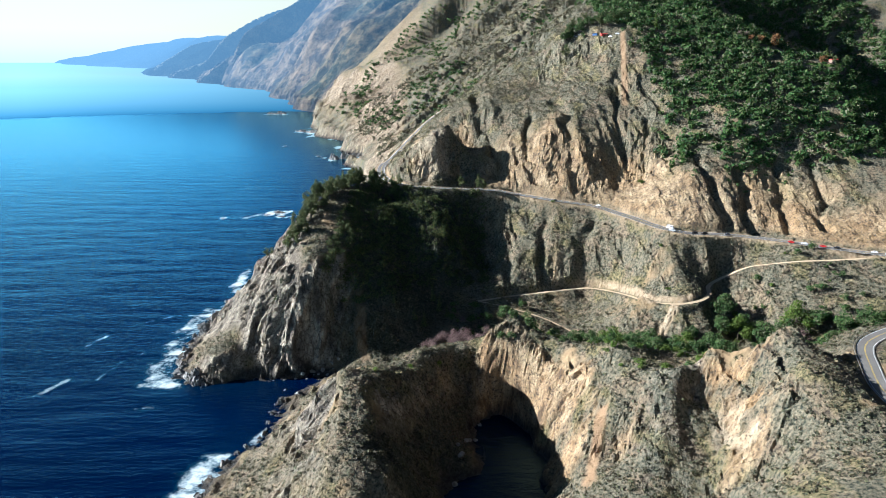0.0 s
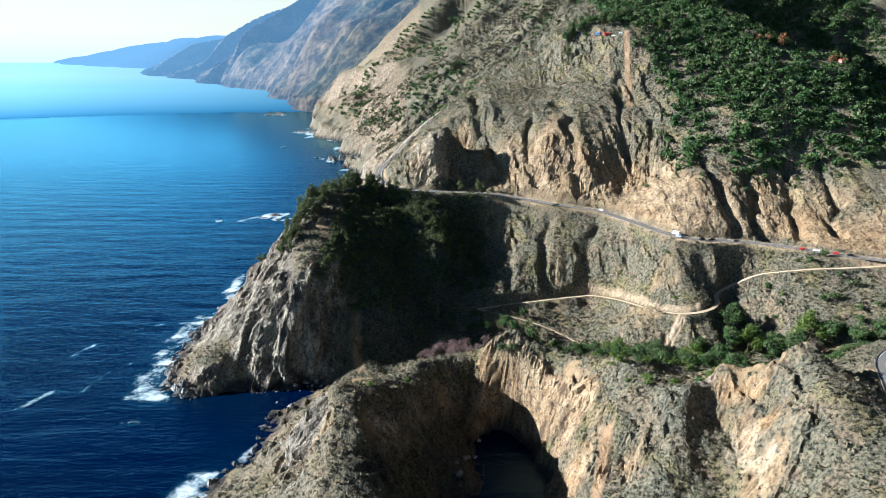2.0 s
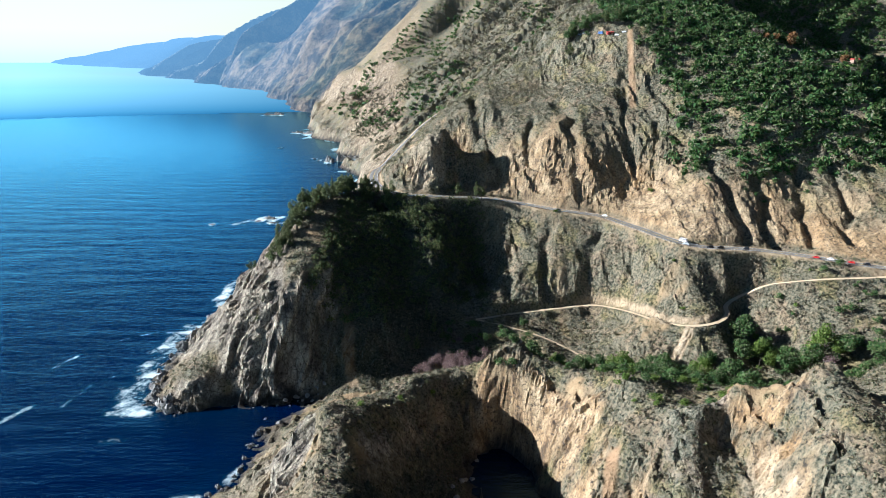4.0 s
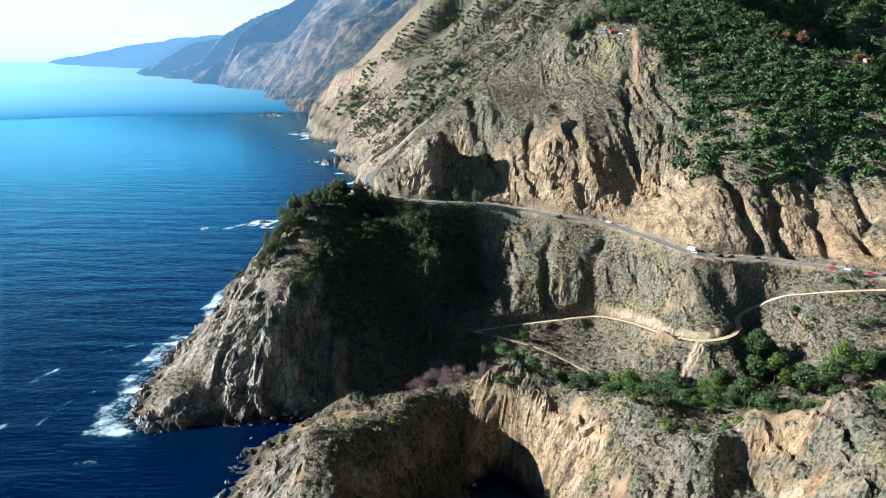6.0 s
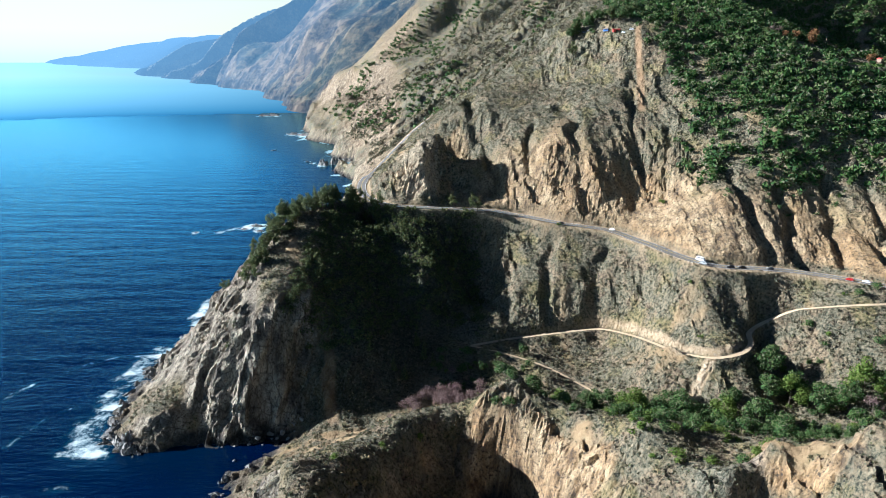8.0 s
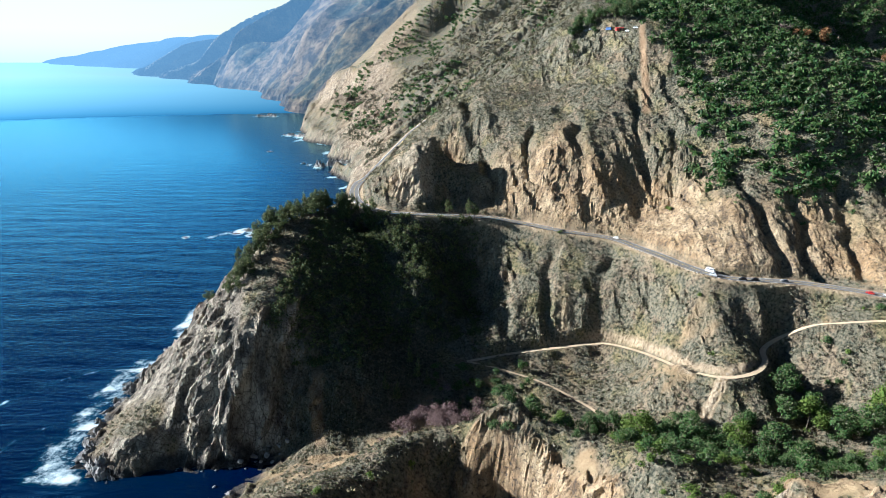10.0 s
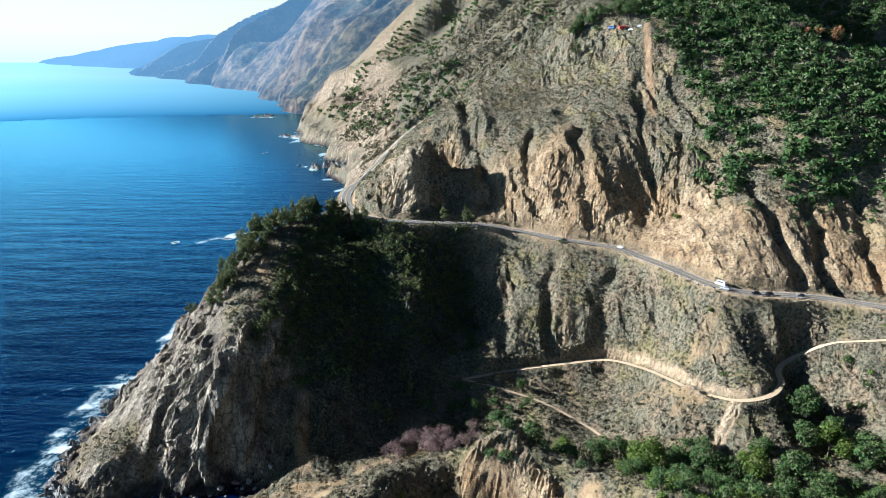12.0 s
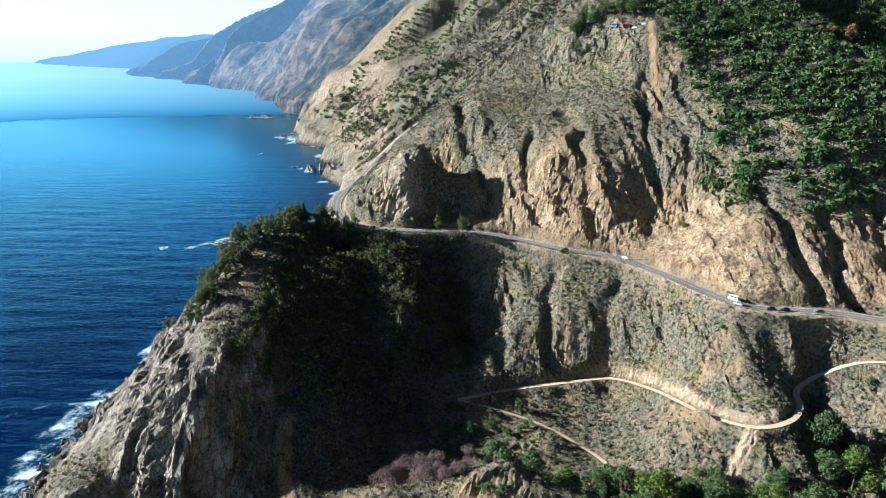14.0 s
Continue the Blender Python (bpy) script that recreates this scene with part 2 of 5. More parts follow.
class Lie:
    """A smooth surface through the lines of the plan."""

    def __init__(self, lines, soft=5.0):
        self.soft = soft
        self.p = np.array(sorted({tuple(map(float, q)) for line in lines for q in line}))
        xy = self.warp(self.p[:, 0], self.p[:, 1])
        self.xy = np.column_stack(xy)
        k = self.kernel(self.xy[:, None] - self.xy[None])
        n = len(self.p)
        one = np.column_stack([np.ones(n), self.xy])
        a = np.block([[k - 0.35 * np.eye(n), one], [one.T, np.zeros((3, 3))]])
        self.w = np.linalg.solve(a, np.r_[self.p[:, 2], 0, 0, 0])

    def kernel(self, d):
        return np.sqrt((d**2).sum(-1) + self.soft**2)

    @staticmethod
    def warp(x, y):
        return np.asarray(x, float), np.asarray(y, float)

    def __call__(self, x, y):
        x, y = np.broadcast_arrays(np.asarray(x, float), np.asarray(y, float))
        shape, q = x.shape, np.column_stack([x.ravel(), y.ravel()])
        out = np.empty(len(q))
        n = len(self.xy)
        for i in range(0, len(q), 20000):
            c = q[i : i + 20000]
            d2 = (c[:, :1] - self.xy[:, 0]) ** 2 + (c[:, 1:] - self.xy[:, 1]) ** 2
            out[i : i + 20000] = np.sqrt(d2 + self.soft**2) @ self.w[:n] + self.w[n] + c @ self.w[n + 1 :]
        return out.reshape(shape)


lie = Lie(LAND_LINES)


def near_line(x, y, line):
    """Distance to a line of the plan, and the line's height at its nearest place."""
    best, high = np.full(x.shape, 1e9), np.zeros(x.shape)
    if x.size > 5000:
        ends = np.array(line)
        box = (x > ends[:, 0].min() - 90) & (x < ends[:, 0].max() + 90) & (y > ends[:, 1].min() - 90) & (y < ends[:, 1].max() + 90)
        if box.sum() < 0.9 * x.size:
            best[box], high[box] = near_line(x[box], y[box], line)
            return best, high
    for (ax, ay, az), (bx, by, bz) in zip(line, line[1:]):
        dx, dy = bx - ax, by - ay
        s = np.clip(((x - ax) * dx + (y - ay) * dy) / (dx * dx + dy * dy), 0, 1)
        d = np.hypot(x - ax - s * dx, y - ay - s * dy)
        near = d < best
        best, high = np.where(near, d, best), np.where(near, az + s * (bz - az), high)
    return best, high


def rounded(line, steps=6):
    """A smooth line through the same places (Catmull-Rom)."""
    p = np.array(line, float)
    q = np.vstack([2 * p[0] - p[1], p, 2 * p[-1] - p[-2]])
    out = []
    for i in range(1, len(q) - 2):
        for s in np.arange(steps) / steps:
            a, b, c, d = q[i - 1 : i + 3]
            out.append(0.5 * (2 * b + (c - a) * s + (2 * a - 5 * b + 4 * c - d) * s * s + (3 * b - a - 3 * c + d) * s**3))
    out.append(p[-1])
    return [tuple(v) for v in out]


ROAD_LINE, LOWER_LINE = rounded(ROAD), rounded(LOWER_ROAD)
TRAIL_LINE, SHORT_LINE = rounded(TRAIL), rounded(SHORT_TRAIL)


def step(a, b, v):
    t = np.clip((v - a) / (b - a), 0, 1)
    return t * t * (3 - 2 * t)


def cragginess(x, y):
    """How broken the rock is: less on the scrub slope round the trail."""
    smooth = step(40, 75, x) * step(300, 280, x) * step(432, 450, y) * step(625, 600, y)
    bank = step(14, 9, near_line(x, y, TRAIL)[0]) * step(100, 120, x) * step(205, 190, x)
    smooth = np.maximum(smooth, bank)
    strip = step(11, 5, np.abs(x - (184 + 0.15 * (y - 707)))) * step(684, 694, y) * step(800, 790, y)
    return (1 - 0.72 * smooth) * (1 - 0.9 * strip)


# steep gullies down the slopes: plan line, half width, depth
GULLIES = ((((121, 735, 0), (121, 672, 0), (126, 628, 0)), 11, 11), (((180, 735, 0), (172, 678, 0), (167, 625, 0)), 8, 7), (((38, 800, 0), (43, 743, 0), (55, 672, 0)), 13, 12),
           (((134, 604, 0), (126, 581, 0), (121, 553, 0)), 11, 9), (((98, 612, 0), (90, 593, 0), (87, 557, 0)), 9, 7), (((228, 514, 0), (210, 490, 0), (208, 466, 0)), 10, 6),
           (((223, 610, 0), (227, 558, 0), (229, 528, 0)), 9, 9), (((253, 585, 0), (250, 560, 0), (247, 530, 0)), 8, 9), (((288, 585, 0), (280, 545, 0), (274, 518, 0)), 8, 9), (((195, 670, 0), (189, 645, 0), (183, 620, 0)), 7, 6),
           (((312, 590, 0), (306, 550, 0), (300, 510, 0)), 8, 8), (((86, 720, 0), (84, 690, 0), (90, 645, 0)), 8, 8), (((62, 612, 0), (60, 585, 0), (58, 560, 0)), 8, 6), (((150, 596, 0), (150, 565, 0), (146, 535, 0)), 6, 4))


def land(x, y, full=False):
    """Height of the ground."""
    z0 = lie(x, y)
    e = 2.0
    gx, gy = (lie(x + e, y) - z0) / e, (lie(x, y + e) - z0) / e
    steep = np.hypot(gx, gy)
    far = step(1500, 3200, y)
    # buttresses and furrows run down the slopes
    wx, wy = x + 16 * (cloud(x / 60, y / 60, 3, 2) - 0.5), y
    big = ribs(wx / 38, wy / 95, 11, 3) - 0.5
    mid = ribs((wx + 0.3 * z0) / 13, (wy + 0.5 * z0) / 30, 23, 3) - 0.5
    fine = cloud(x / 5, y / 7, 31, 3) - 0.5
    # strata stand proud like saw teeth: long faces to the west, short drops to the east
    u = (x + 0.25 * z0 + 11 * (cloud(x / 26, y / 26, 5, 3) - 0.5)) / 17
    v = (x + 0.35 * z0 + 5 * (cloud(x / 11, y / 11, 6, 2) - 0.5)) / 6.3
    saw_a, saw_b = u - np.floor(u), v - np.floor(v)
    saw_a, saw_b = saw_a - step(0.86, 1.0, saw_a), saw_b - step(0.84, 1.0, saw_b)
    depth = np.clip(3.2 * (cloud(x / 30, y / 46, 9, 3) - 0.36), 0, 1.1) * step(770, 690, y)
    saw = step(0.35, 1.1, steep) * step(-1, 10, z0) * (4.0 * (saw_a - 0.45) + 1.6 * (saw_b - 0.45)) * depth * step(-60, 60, x + 0.1 * y - 40) * step(2.6, 1.5, steep) * (1 - step(100, 80, x) * step(480, 460, y))
    amp = step(0.15, 1.3, steep) * step(-1, 12, z0) * (1 - 0.92 * step(0.9, 1.7, steep) * step(500, 470, y) * step(5, 25, x)) * (0.42 + 0.58 * np.clip((cragginess(x, y) - 0.28) / 0.72, 0, 1))
    gullied = step(20, 60, x) * step(480, 540, y)
    z = z0 + amp * ((4.5 + 7 * gullied) * big * (1 + step(560, 480, y)) + (3.5 + 2.5 * gullied) * mid) + saw + (0.6 + 2.6 * amp) * fine * step(-6, 1, z0)
    crag = (steep > 0.45) & (y < 1150) & (z0 > -6)
    if crag.any():
        u, v, w, q = x[crag], y[crag], z0[crag], steep[crag]
        k = step(0.5, 1.2, q) * np.clip(q, 0, 1.3) * step(-5, 3, w) * cragginess(u, v) * (1 - 0.35 * gullied[crag]) * (0.15 + 0.85 * step(2.2, 1.1, q))
        z[crag] += k * (6.6 * facets(u / 16, v / 16, w / 27, 101) + 3.8 * facets(u / 6.5, v / 6.5, w / 10, 103) + 1.7 * facets(u / 2.9, v / 2.9, w / 4.5, 107))
    spur = grain((0.75 * y - 0.66 * x) / 600, (0.75 * x + 0.66 * y) / 1500, 41)
    rill = grain((0.75 * y - 0.66 * x + 60 * cloud(x / 300, y / 300, 77, 2)) / 210, (0.75 * x + 0.66 * y) / 700, 42)
    huge = 4 * spur * (1 - spur) - 0.62 + 0.5 * (4 * rill * (1 - rill) - 0.62)
    z = z + far * huge * 340 * step(15, 210, z0) * (1 - 0.75 * step(6500, 9000, y))
    z = z + step(1100, 1700, y) * (80 * (1 - far) * (ribs((0.8 * y - 0.6 * x + 40 * cloud(x / 200, y / 200, 49, 2)) / 210, (0.8 * x + 0.6 * y) / 420, 47, 3) - 0.5) + 130 * far * (cloud((0.75 * y - 0.66 * x) / 190, (0.75 * x + 0.66 * y) / 520, 47, 3) - 0.5)) * step(5, 110, z0) * (1 - 0.6 * step(6500, 9000, y))
    rough = step(780, 1000, y) * step(2900, 1900, y) * step(20, 80, z0)
    z = z + rough * (30 * (ribs((0.85 * y - 0.5 * x + 30 * cloud(x / 90, y / 90, 45, 2)) / 85, (0.85 * x + 0.5 * y) / 260, 43, 4) - 0.5))
    # the farther shore breaks off in low sea cliffs
    z = z + step(860, 960, y) * (14 + 16 * step(1300, 2400, y)) * (0.5 + cloud(x / 40, y / 40, 53, 3)) * step(1, 9, z0) * step(130, 50, z0)
    # broken rock along the water
    shore = np.exp(-((z0 - 2) / 7) ** 2)
    z = z + shore * 6.5 * (ribs(x / 11, y / 9, 51, 3) - 0.55) * (1 - far)
    carved = (y > 440) & (y < 850) & (x > 0) & (x < 340)
    if carved.any():
        xs, ys = x[carved], y[carved]
        bend = 16 * (cloud(xs / 18, ys / 18, 57, 2) - 0.5)
        for line, half, deep in GULLIES:
            d = near_line(xs + bend, ys, line)[0]
            z[carved] -= 0.66 * deep * step(0.85 * half, 0, d) * (0.15 + 1.5 * cloud(xs / 22, ys / 22, 59, 3))
    # benches cut for the road and the trails
    cut = np.zeros(x.shape)
    sel = (y < 1000) & (x > -200) & (x < 460)
    if sel.any():
        xs, ys, zs = x[sel], y[sel], z[sel]
        for line, half, blend in ((ROAD_LINE, 6.2, 5.0), (LOWER_LINE, 6.2, 6.0), (TRAIL_LINE, 1.9, 2.6), (SHORT_LINE, 1.2, 2.0)):
            d, h = near_line(xs, ys, line)
            k = 1 - step(half, half + blend, d)
            zs = zs + (h - zs) * k
            cut[sel] = np.maximum(cut[sel], k * (half > 5))
        off = np.minimum(near_line(xs, ys, ROAD_LINE)[0] - 6.4, np.minimum(near_line(xs, ys, TRAIL_LINE)[0] - 2.3, near_line(xs, ys, LOWER_LINE)[0] - 6.4))
        z[sel] = zs + step(0, 3, off) * 1.6 * (cloud(xs / 3.1, ys / 3.1, 37, 3) - 0.5)
    return (z, z0, steep, cut) if full else z

# ---- materials ----
def material(name):
    m = bpy.data.materials.new(name)
    m.use_nodes = True
    return m, m.node_tree.nodes, m.node_tree.links, m.node_tree.nodes["Principled BSDF"]


def tex(nodes, links, scale, detail=6.0, rough=0.6, stretch=(1, 1, 1), kind="ShaderNodeTexNoise", coords="Object"):
    """A noise or cell texture in metres."""
    co, mp, n = nodes.new("ShaderNodeTexCoord"), nodes.new("ShaderNodeMapping"), nodes.new(kind)
    mp.inputs["Scale"].default_value = stretch
    links.new(co.outputs[coords], mp.inputs[0])
    links.new(mp.outputs[0], n.inputs["Vector"])
    n.inputs["Scale"].default_value = scale
    if kind == "ShaderNodeTexNoise":
        n.inputs["Detail"].default_value, n.inputs["Roughness"].default_value = detail, rough
    return n


def ramp(nodes, links, value, stops):
    r = nodes.new("ShaderNodeValToRGB")
    while len(r.color_ramp.elements) < len(stops):
        r.color_ramp.elements.new(0.5)
    for e, (at, c) in zip(r.color_ramp.elements, stops):
        e.position, e.color = at, (*c, 1) if len(c) == 3 else c
    links.new(value, r.inputs[0])
    return r.outputs[0]


def blend(nodes, links, fac, a, b):
    mx = nodes.new("ShaderNodeMix")
    mx.data_type = "RGBA"
    for socket, v in ((mx.inputs[0], fac), (mx.inputs[6], a), (mx.inputs[7], b)):
        if isinstance(v, bpy.types.NodeSocket):
            links.new(v, socket)
        else:
            socket.default_value = v if isinstance(v, (int, float)) else (*v, 1)
    return mx.outputs[2]


def maths(nodes, links, op, a, b=0.5, clamp=False):
    n = nodes.new("ShaderNodeMath")
    n.operation, n.use_clamp = op, clamp
    for socket, v in ((n.inputs[0], a), (n.inputs[1], b)):
        if isinstance(v, bpy.types.NodeSocket):
            links.new(v, socket)
        else:
            socket.default_value = v
    return n.outputs[0]


def attribute(nodes, name):
    a = nodes.new("ShaderNodeAttribute")
    a.attribute_name = name
    return a.outputs["Fac"]


def bump(nodes, links, shader, height, strength, distance):
    b = nodes.new("ShaderNodeBump")
    b.inputs["Strength"].default_value, b.inputs["Distance"].default_value = strength, distance
    links.new(height, b.inputs["Height"])
    links.new(b.outputs[0], shader.inputs["Normal"])


def grey(v):
    return (v, v, v)


def ground_material(name, far=False):
    m, n, l, p = material(name)
    fine, patch, wide = tex(n, l, 0.55, 8, 0.7), tex(n, l, 0.07, 6, 0.65), tex(n, l, 0.016, 4, 0.6)
    streak = tex(n, l, 0.16, 6, 0.65, (1.0, 0.6, 0.22))
    rock = ramp(n, l, streak.outputs[0], [(0.36, (0.085, 0.063, 0.042)), (0.45, (0.31, 0.215, 0.115)), (0.62, (0.54, 0.41, 0.24))])
    rock = blend(n, l, ramp(n, l, wide.outputs[0], [(0.42, grey(0)), (0.62, grey(0.55))]), rock, (0.36, 0.215, 0.085))
    slate = ramp(n, l, streak.outputs[0], [(0.34, (0.070, 0.063, 0.054)), (0.46, (0.25, 0.212, 0.160)), (0.62, (0.52, 0.45, 0.335))])
    rock = blend(n, l, attribute(n, "slate"), rock, slate)
    rock = blend(n, l, ramp(n, l, fine.outputs[0], [(0.38, grey(0.9)), (0.47, grey(0))]), rock, (0.06, 0.05, 0.042))
    joints, blocks = tex(n, l, 0.16, stretch=(1, 1, 0.6), kind="ShaderNodeTexVoronoi"), tex(n, l, 0.42, stretch=(1, 1, 0.7), kind="ShaderNodeTexVoronoi")
    joints.feature = blocks.feature = "DISTANCE_TO_EDGE"
    crack = maths(n, l, "MULTIPLY", ramp(n, l, joints.outputs[0], [(0.0, grey(0.35)), (0.06, grey(1))]), ramp(n, l, blocks.outputs[0], [(0.0, grey(0.55)), (0.08, grey(1))]))
    rock = blend(n, l, maths(n, l, "MAXIMUM", crack, maths(n, l, "SUBTRACT", 0.72, maths(n, l, "MULTIPLY", attribute(n, "slate"), 0.72))), (0.05, 0.042, 0.036), rock)
    soil = ramp(n, l, patch.outputs[0], [(0.33, (0.17, 0.118, 0.062)), (0.52, (0.32, 0.228, 0.122)), (0.68, (0.44, 0.33, 0.185))])
    scrub = ramp(n, l, fine.outputs[0], [(0.38, (0.030, 0.037, 0.026)), (0.48, (0.114, 0.114, 0.078)), (0.60, (0.215, 0.196, 0.138))])
    heath = ramp(n, l, fine.outputs[0], [(0.38, (0.045, 0.033, 0.027)), (0.48, (0.140, 0.108, 0.072)), (0.60, (0.235, 0.182, 0.115))])
    tuft = ramp(n, l, fine.outputs[0], [(0.38, (0.035, 0.042, 0.016)), (0.48, (0.135, 0.126, 0.052)), (0.60, (0.245, 0.205, 0.092))])
    scrub = blend(n, l, ramp(n, l, patch.outputs[0], [(0.49, grey(0)), (0.59, grey(0.8))]), scrub, heath)
    stand = tex(n, l, 0.043, 5, 0.6, (1.3, 0.8, 1))
    scrub = blend(n, l, ramp(n, l, stand.outputs[0], [(0.52, grey(0)), (0.62, grey(0.8))]), scrub, tuft)
    c = blend(n, l, attribute(n, "rock"), soil, rock)
    c = blend(n, l, maths(n, l, "MULTIPLY", attribute(n, "brush"), ramp(n, l, fine.outputs[0], [(0.36, grey(1)), (0.64, grey(0.7))])), c, scrub)
    # dark scrub tones, deepened to paint shade into the sun-averted faces
    c = blend(n, l, attribute(n, "scrub_shade"), c, ramp(n, l, fine.outputs[0], [(0.36, (0.022, 0.028, 0.018)), (0.54, (0.058, 0.062, 0.040)), (0.68, (0.130, 0.120, 0.098))]))
    c = blend(n, l, attribute(n, "bare"), c, ramp(n, l, patch.outputs[0], [(0.3, (0.27, 0.165, 0.085)), (0.7, (0.38, 0.26, 0.145))]))
    c = blend(n, l, maths(n, l, "MULTIPLY", attribute(n, "pale"), ramp(n, l, fine.outputs[0], [(0.38, grey(0.15)), (0.56, grey(1))])), c, ramp(n, l, streak.outputs[0], [(0.32, (0.22, 0.175, 0.115)), (0.60, (0.56, 0.455, 0.31))]))
    c = blend(n, l, attribute(n, "lawn"), c, ramp(n, l, fine.outputs[0], [(0.3, (0.07, 0.14, 0.02)), (0.7, (0.17, 0.27, 0.05))]))
    c = blend(n, l, attribute(n, "wet"), c, ramp(n, l, fine.outputs[0], [(0.35, (0.022, 0.021, 0.02)), (0.7, (0.085, 0.078, 0.066))]))
    l.new(c, p.inputs["Base Color"])
    p.inputs["Roughness"].default_value = 0.92
    p.inputs["Specular IOR Level"].default_value = 0.2
    bump(n, l, p, maths(n, l, "ADD", maths(n, l, "ADD", maths(n, l, "ADD", fine.outputs[0], streak.outputs[0]), patch.outputs[0]), maths(n, l, "MULTIPLY", maths(n, l, "MULTIPLY", crack, attribute(n, "slate")), 0.5)), 1.0, 2.2)
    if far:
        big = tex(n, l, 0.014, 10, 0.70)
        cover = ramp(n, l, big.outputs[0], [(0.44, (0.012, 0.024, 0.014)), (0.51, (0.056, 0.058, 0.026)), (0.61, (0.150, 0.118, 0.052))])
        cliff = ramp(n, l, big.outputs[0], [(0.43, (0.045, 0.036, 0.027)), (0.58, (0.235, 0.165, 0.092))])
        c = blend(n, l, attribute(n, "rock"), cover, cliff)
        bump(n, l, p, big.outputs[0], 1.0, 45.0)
        # aerial haze painted on: blue emission over a greyed base colour
        painted_haze = attribute(n, "painted_haze")
        l.new(blend(n, l, maths(n, l, "MULTIPLY", painted_haze, 0.75), c, (0.04, 0.05, 0.06)), p.inputs["Base Color"])
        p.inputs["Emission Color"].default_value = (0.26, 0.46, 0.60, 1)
        l.new(maths(n, l, "MULTIPLY", painted_haze, 0.36), p.inputs["Emission Strength"])
    return m


def sea_material():
    m, n, l, p = material("sea_water")
    chop = tex(n, l, 0.20, 6, 0.62, (0.55, 1.5, 1))
    swell = tex(n, l, 0.022, 3, 0.5, (0.5, 2.0, 1))
    drift = tex(n, l, 0.004, 4, 0.6, (0.4, 1.6, 1))
    c = ramp(n, l, drift.outputs[0], [(0.3, (0.0001, 0.0024, 0.018)), (0.7, (0.0002, 0.0048, 0.034))])
    c = blend(n, l, attribute(n, "shoal"), c, (0.02, 0.16, 0.22))
    lace = tex(n, l, 0.26, 8, 0.75, (1, 1, 1))
    foam = maths(n, l, "ADD", attribute(n, "foam"), maths(n, l, "SUBTRACT", lace.outputs[0], 1.0))
    foam = ramp(n, l, foam, [(0.0, grey(0)), (0.10, grey(0.22)), (0.34, grey(1))])
    c = blend(n, l, foam, c, (0.62, 0.72, 0.76))
    deep, gloss, mix, fres = n.new("ShaderNodeBsdfDiffuse"), n.new("ShaderNodeBsdfGlossy"), n.new("ShaderNodeMixShader"), n.new("ShaderNodeFresnel")
    n.remove(p)
    l.new(c, deep.inputs["Color"])
    gloss.inputs["Color"].default_value = (0.58, 0.96, 1.0, 1)
    l.new(maths(n, l, "ADD", ramp(n, l, foam, [(0, grey(0.08)), (0.6, grey(0.8))]), maths(n, l, "MULTIPLY", maths(n, l, "SUBTRACT", 1.0, attribute(n, "chop")), 0.11)), gloss.inputs["Roughness"])
    fres.inputs["IOR"].default_value = 1.33
    l_chop = maths(n, l, "MULTIPLY", attribute(n, "chop"), 0.36)
    h = maths(n, l, "ADD", maths(n, l, "MULTIPLY", chop.outputs[0], 1.7), maths(n, l, "MULTIPLY", swell.outputs[0], 4.6))
    wave = n.new("ShaderNodeBump")
    l.new(l_chop, wave.inputs["Strength"])
    wave.inputs["Distance"].default_value = 1.0
    l.new(h, wave.inputs["Height"])
    for shader in (deep, gloss, fres):
        l.new(wave.outputs[0], shader.inputs["Normal"])
    l.new(maths(n, l, "MULTIPLY", fres.outputs[0], maths(n, l, "SUBTRACT", 1.0, foam)), mix.inputs[0])
    l.new(deep.outputs[0], mix.inputs[1])
    l.new(gloss.outputs[0], mix.inputs[2])
    l.new(mix.outputs[0], n["Material Output"].inputs[0])
    return m


def plain(name, colour, rough=0.7, scale=1.5, vary=0.25, metal=0.0):
    """Paint, tarmac, timber and the like, with grain and stains."""
    m, n, l, p = material(name)
    a, b = tex(n, l, scale, 6, 0.6), tex(n, l, scale * 0.13, 4, 0.6)
    mix = maths(n, l, "ADD", maths(n, l, "MULTIPLY", a.outputs[0], 0.5), maths(n, l, "MULTIPLY", b.outputs[0], 0.5))
    lo, hi = tuple(v * (1 - vary) for v in colour), tuple(min(1, v * (1 + vary)) for v in colour)
    l.new(ramp(n, l, mix, [(0.35, lo), (0.65, hi)]), p.inputs["Base Color"])
    p.inputs["Roughness"].default_value, p.inputs["Metallic"].default_value = rough, metal
    bump(n, l, p, a.outputs[0], 0.3, 0.05)
    return m


GROUND, DISTANT, SEA = ground_material("coastal_slope"), ground_material("distant_slope", True), sea_material()
TARMAC = plain("tarmac", (0.17, 0.16, 0.142), 0.85, 0.8, 0.2)
DIRT = plain("dirt_track", (0.48, 0.365, 0.225), 0.95, 0.5, 0.2)
VERGE = plain("gravel_verge", (0.40, 0.33, 0.23), 0.95, 0.6, 0.2)


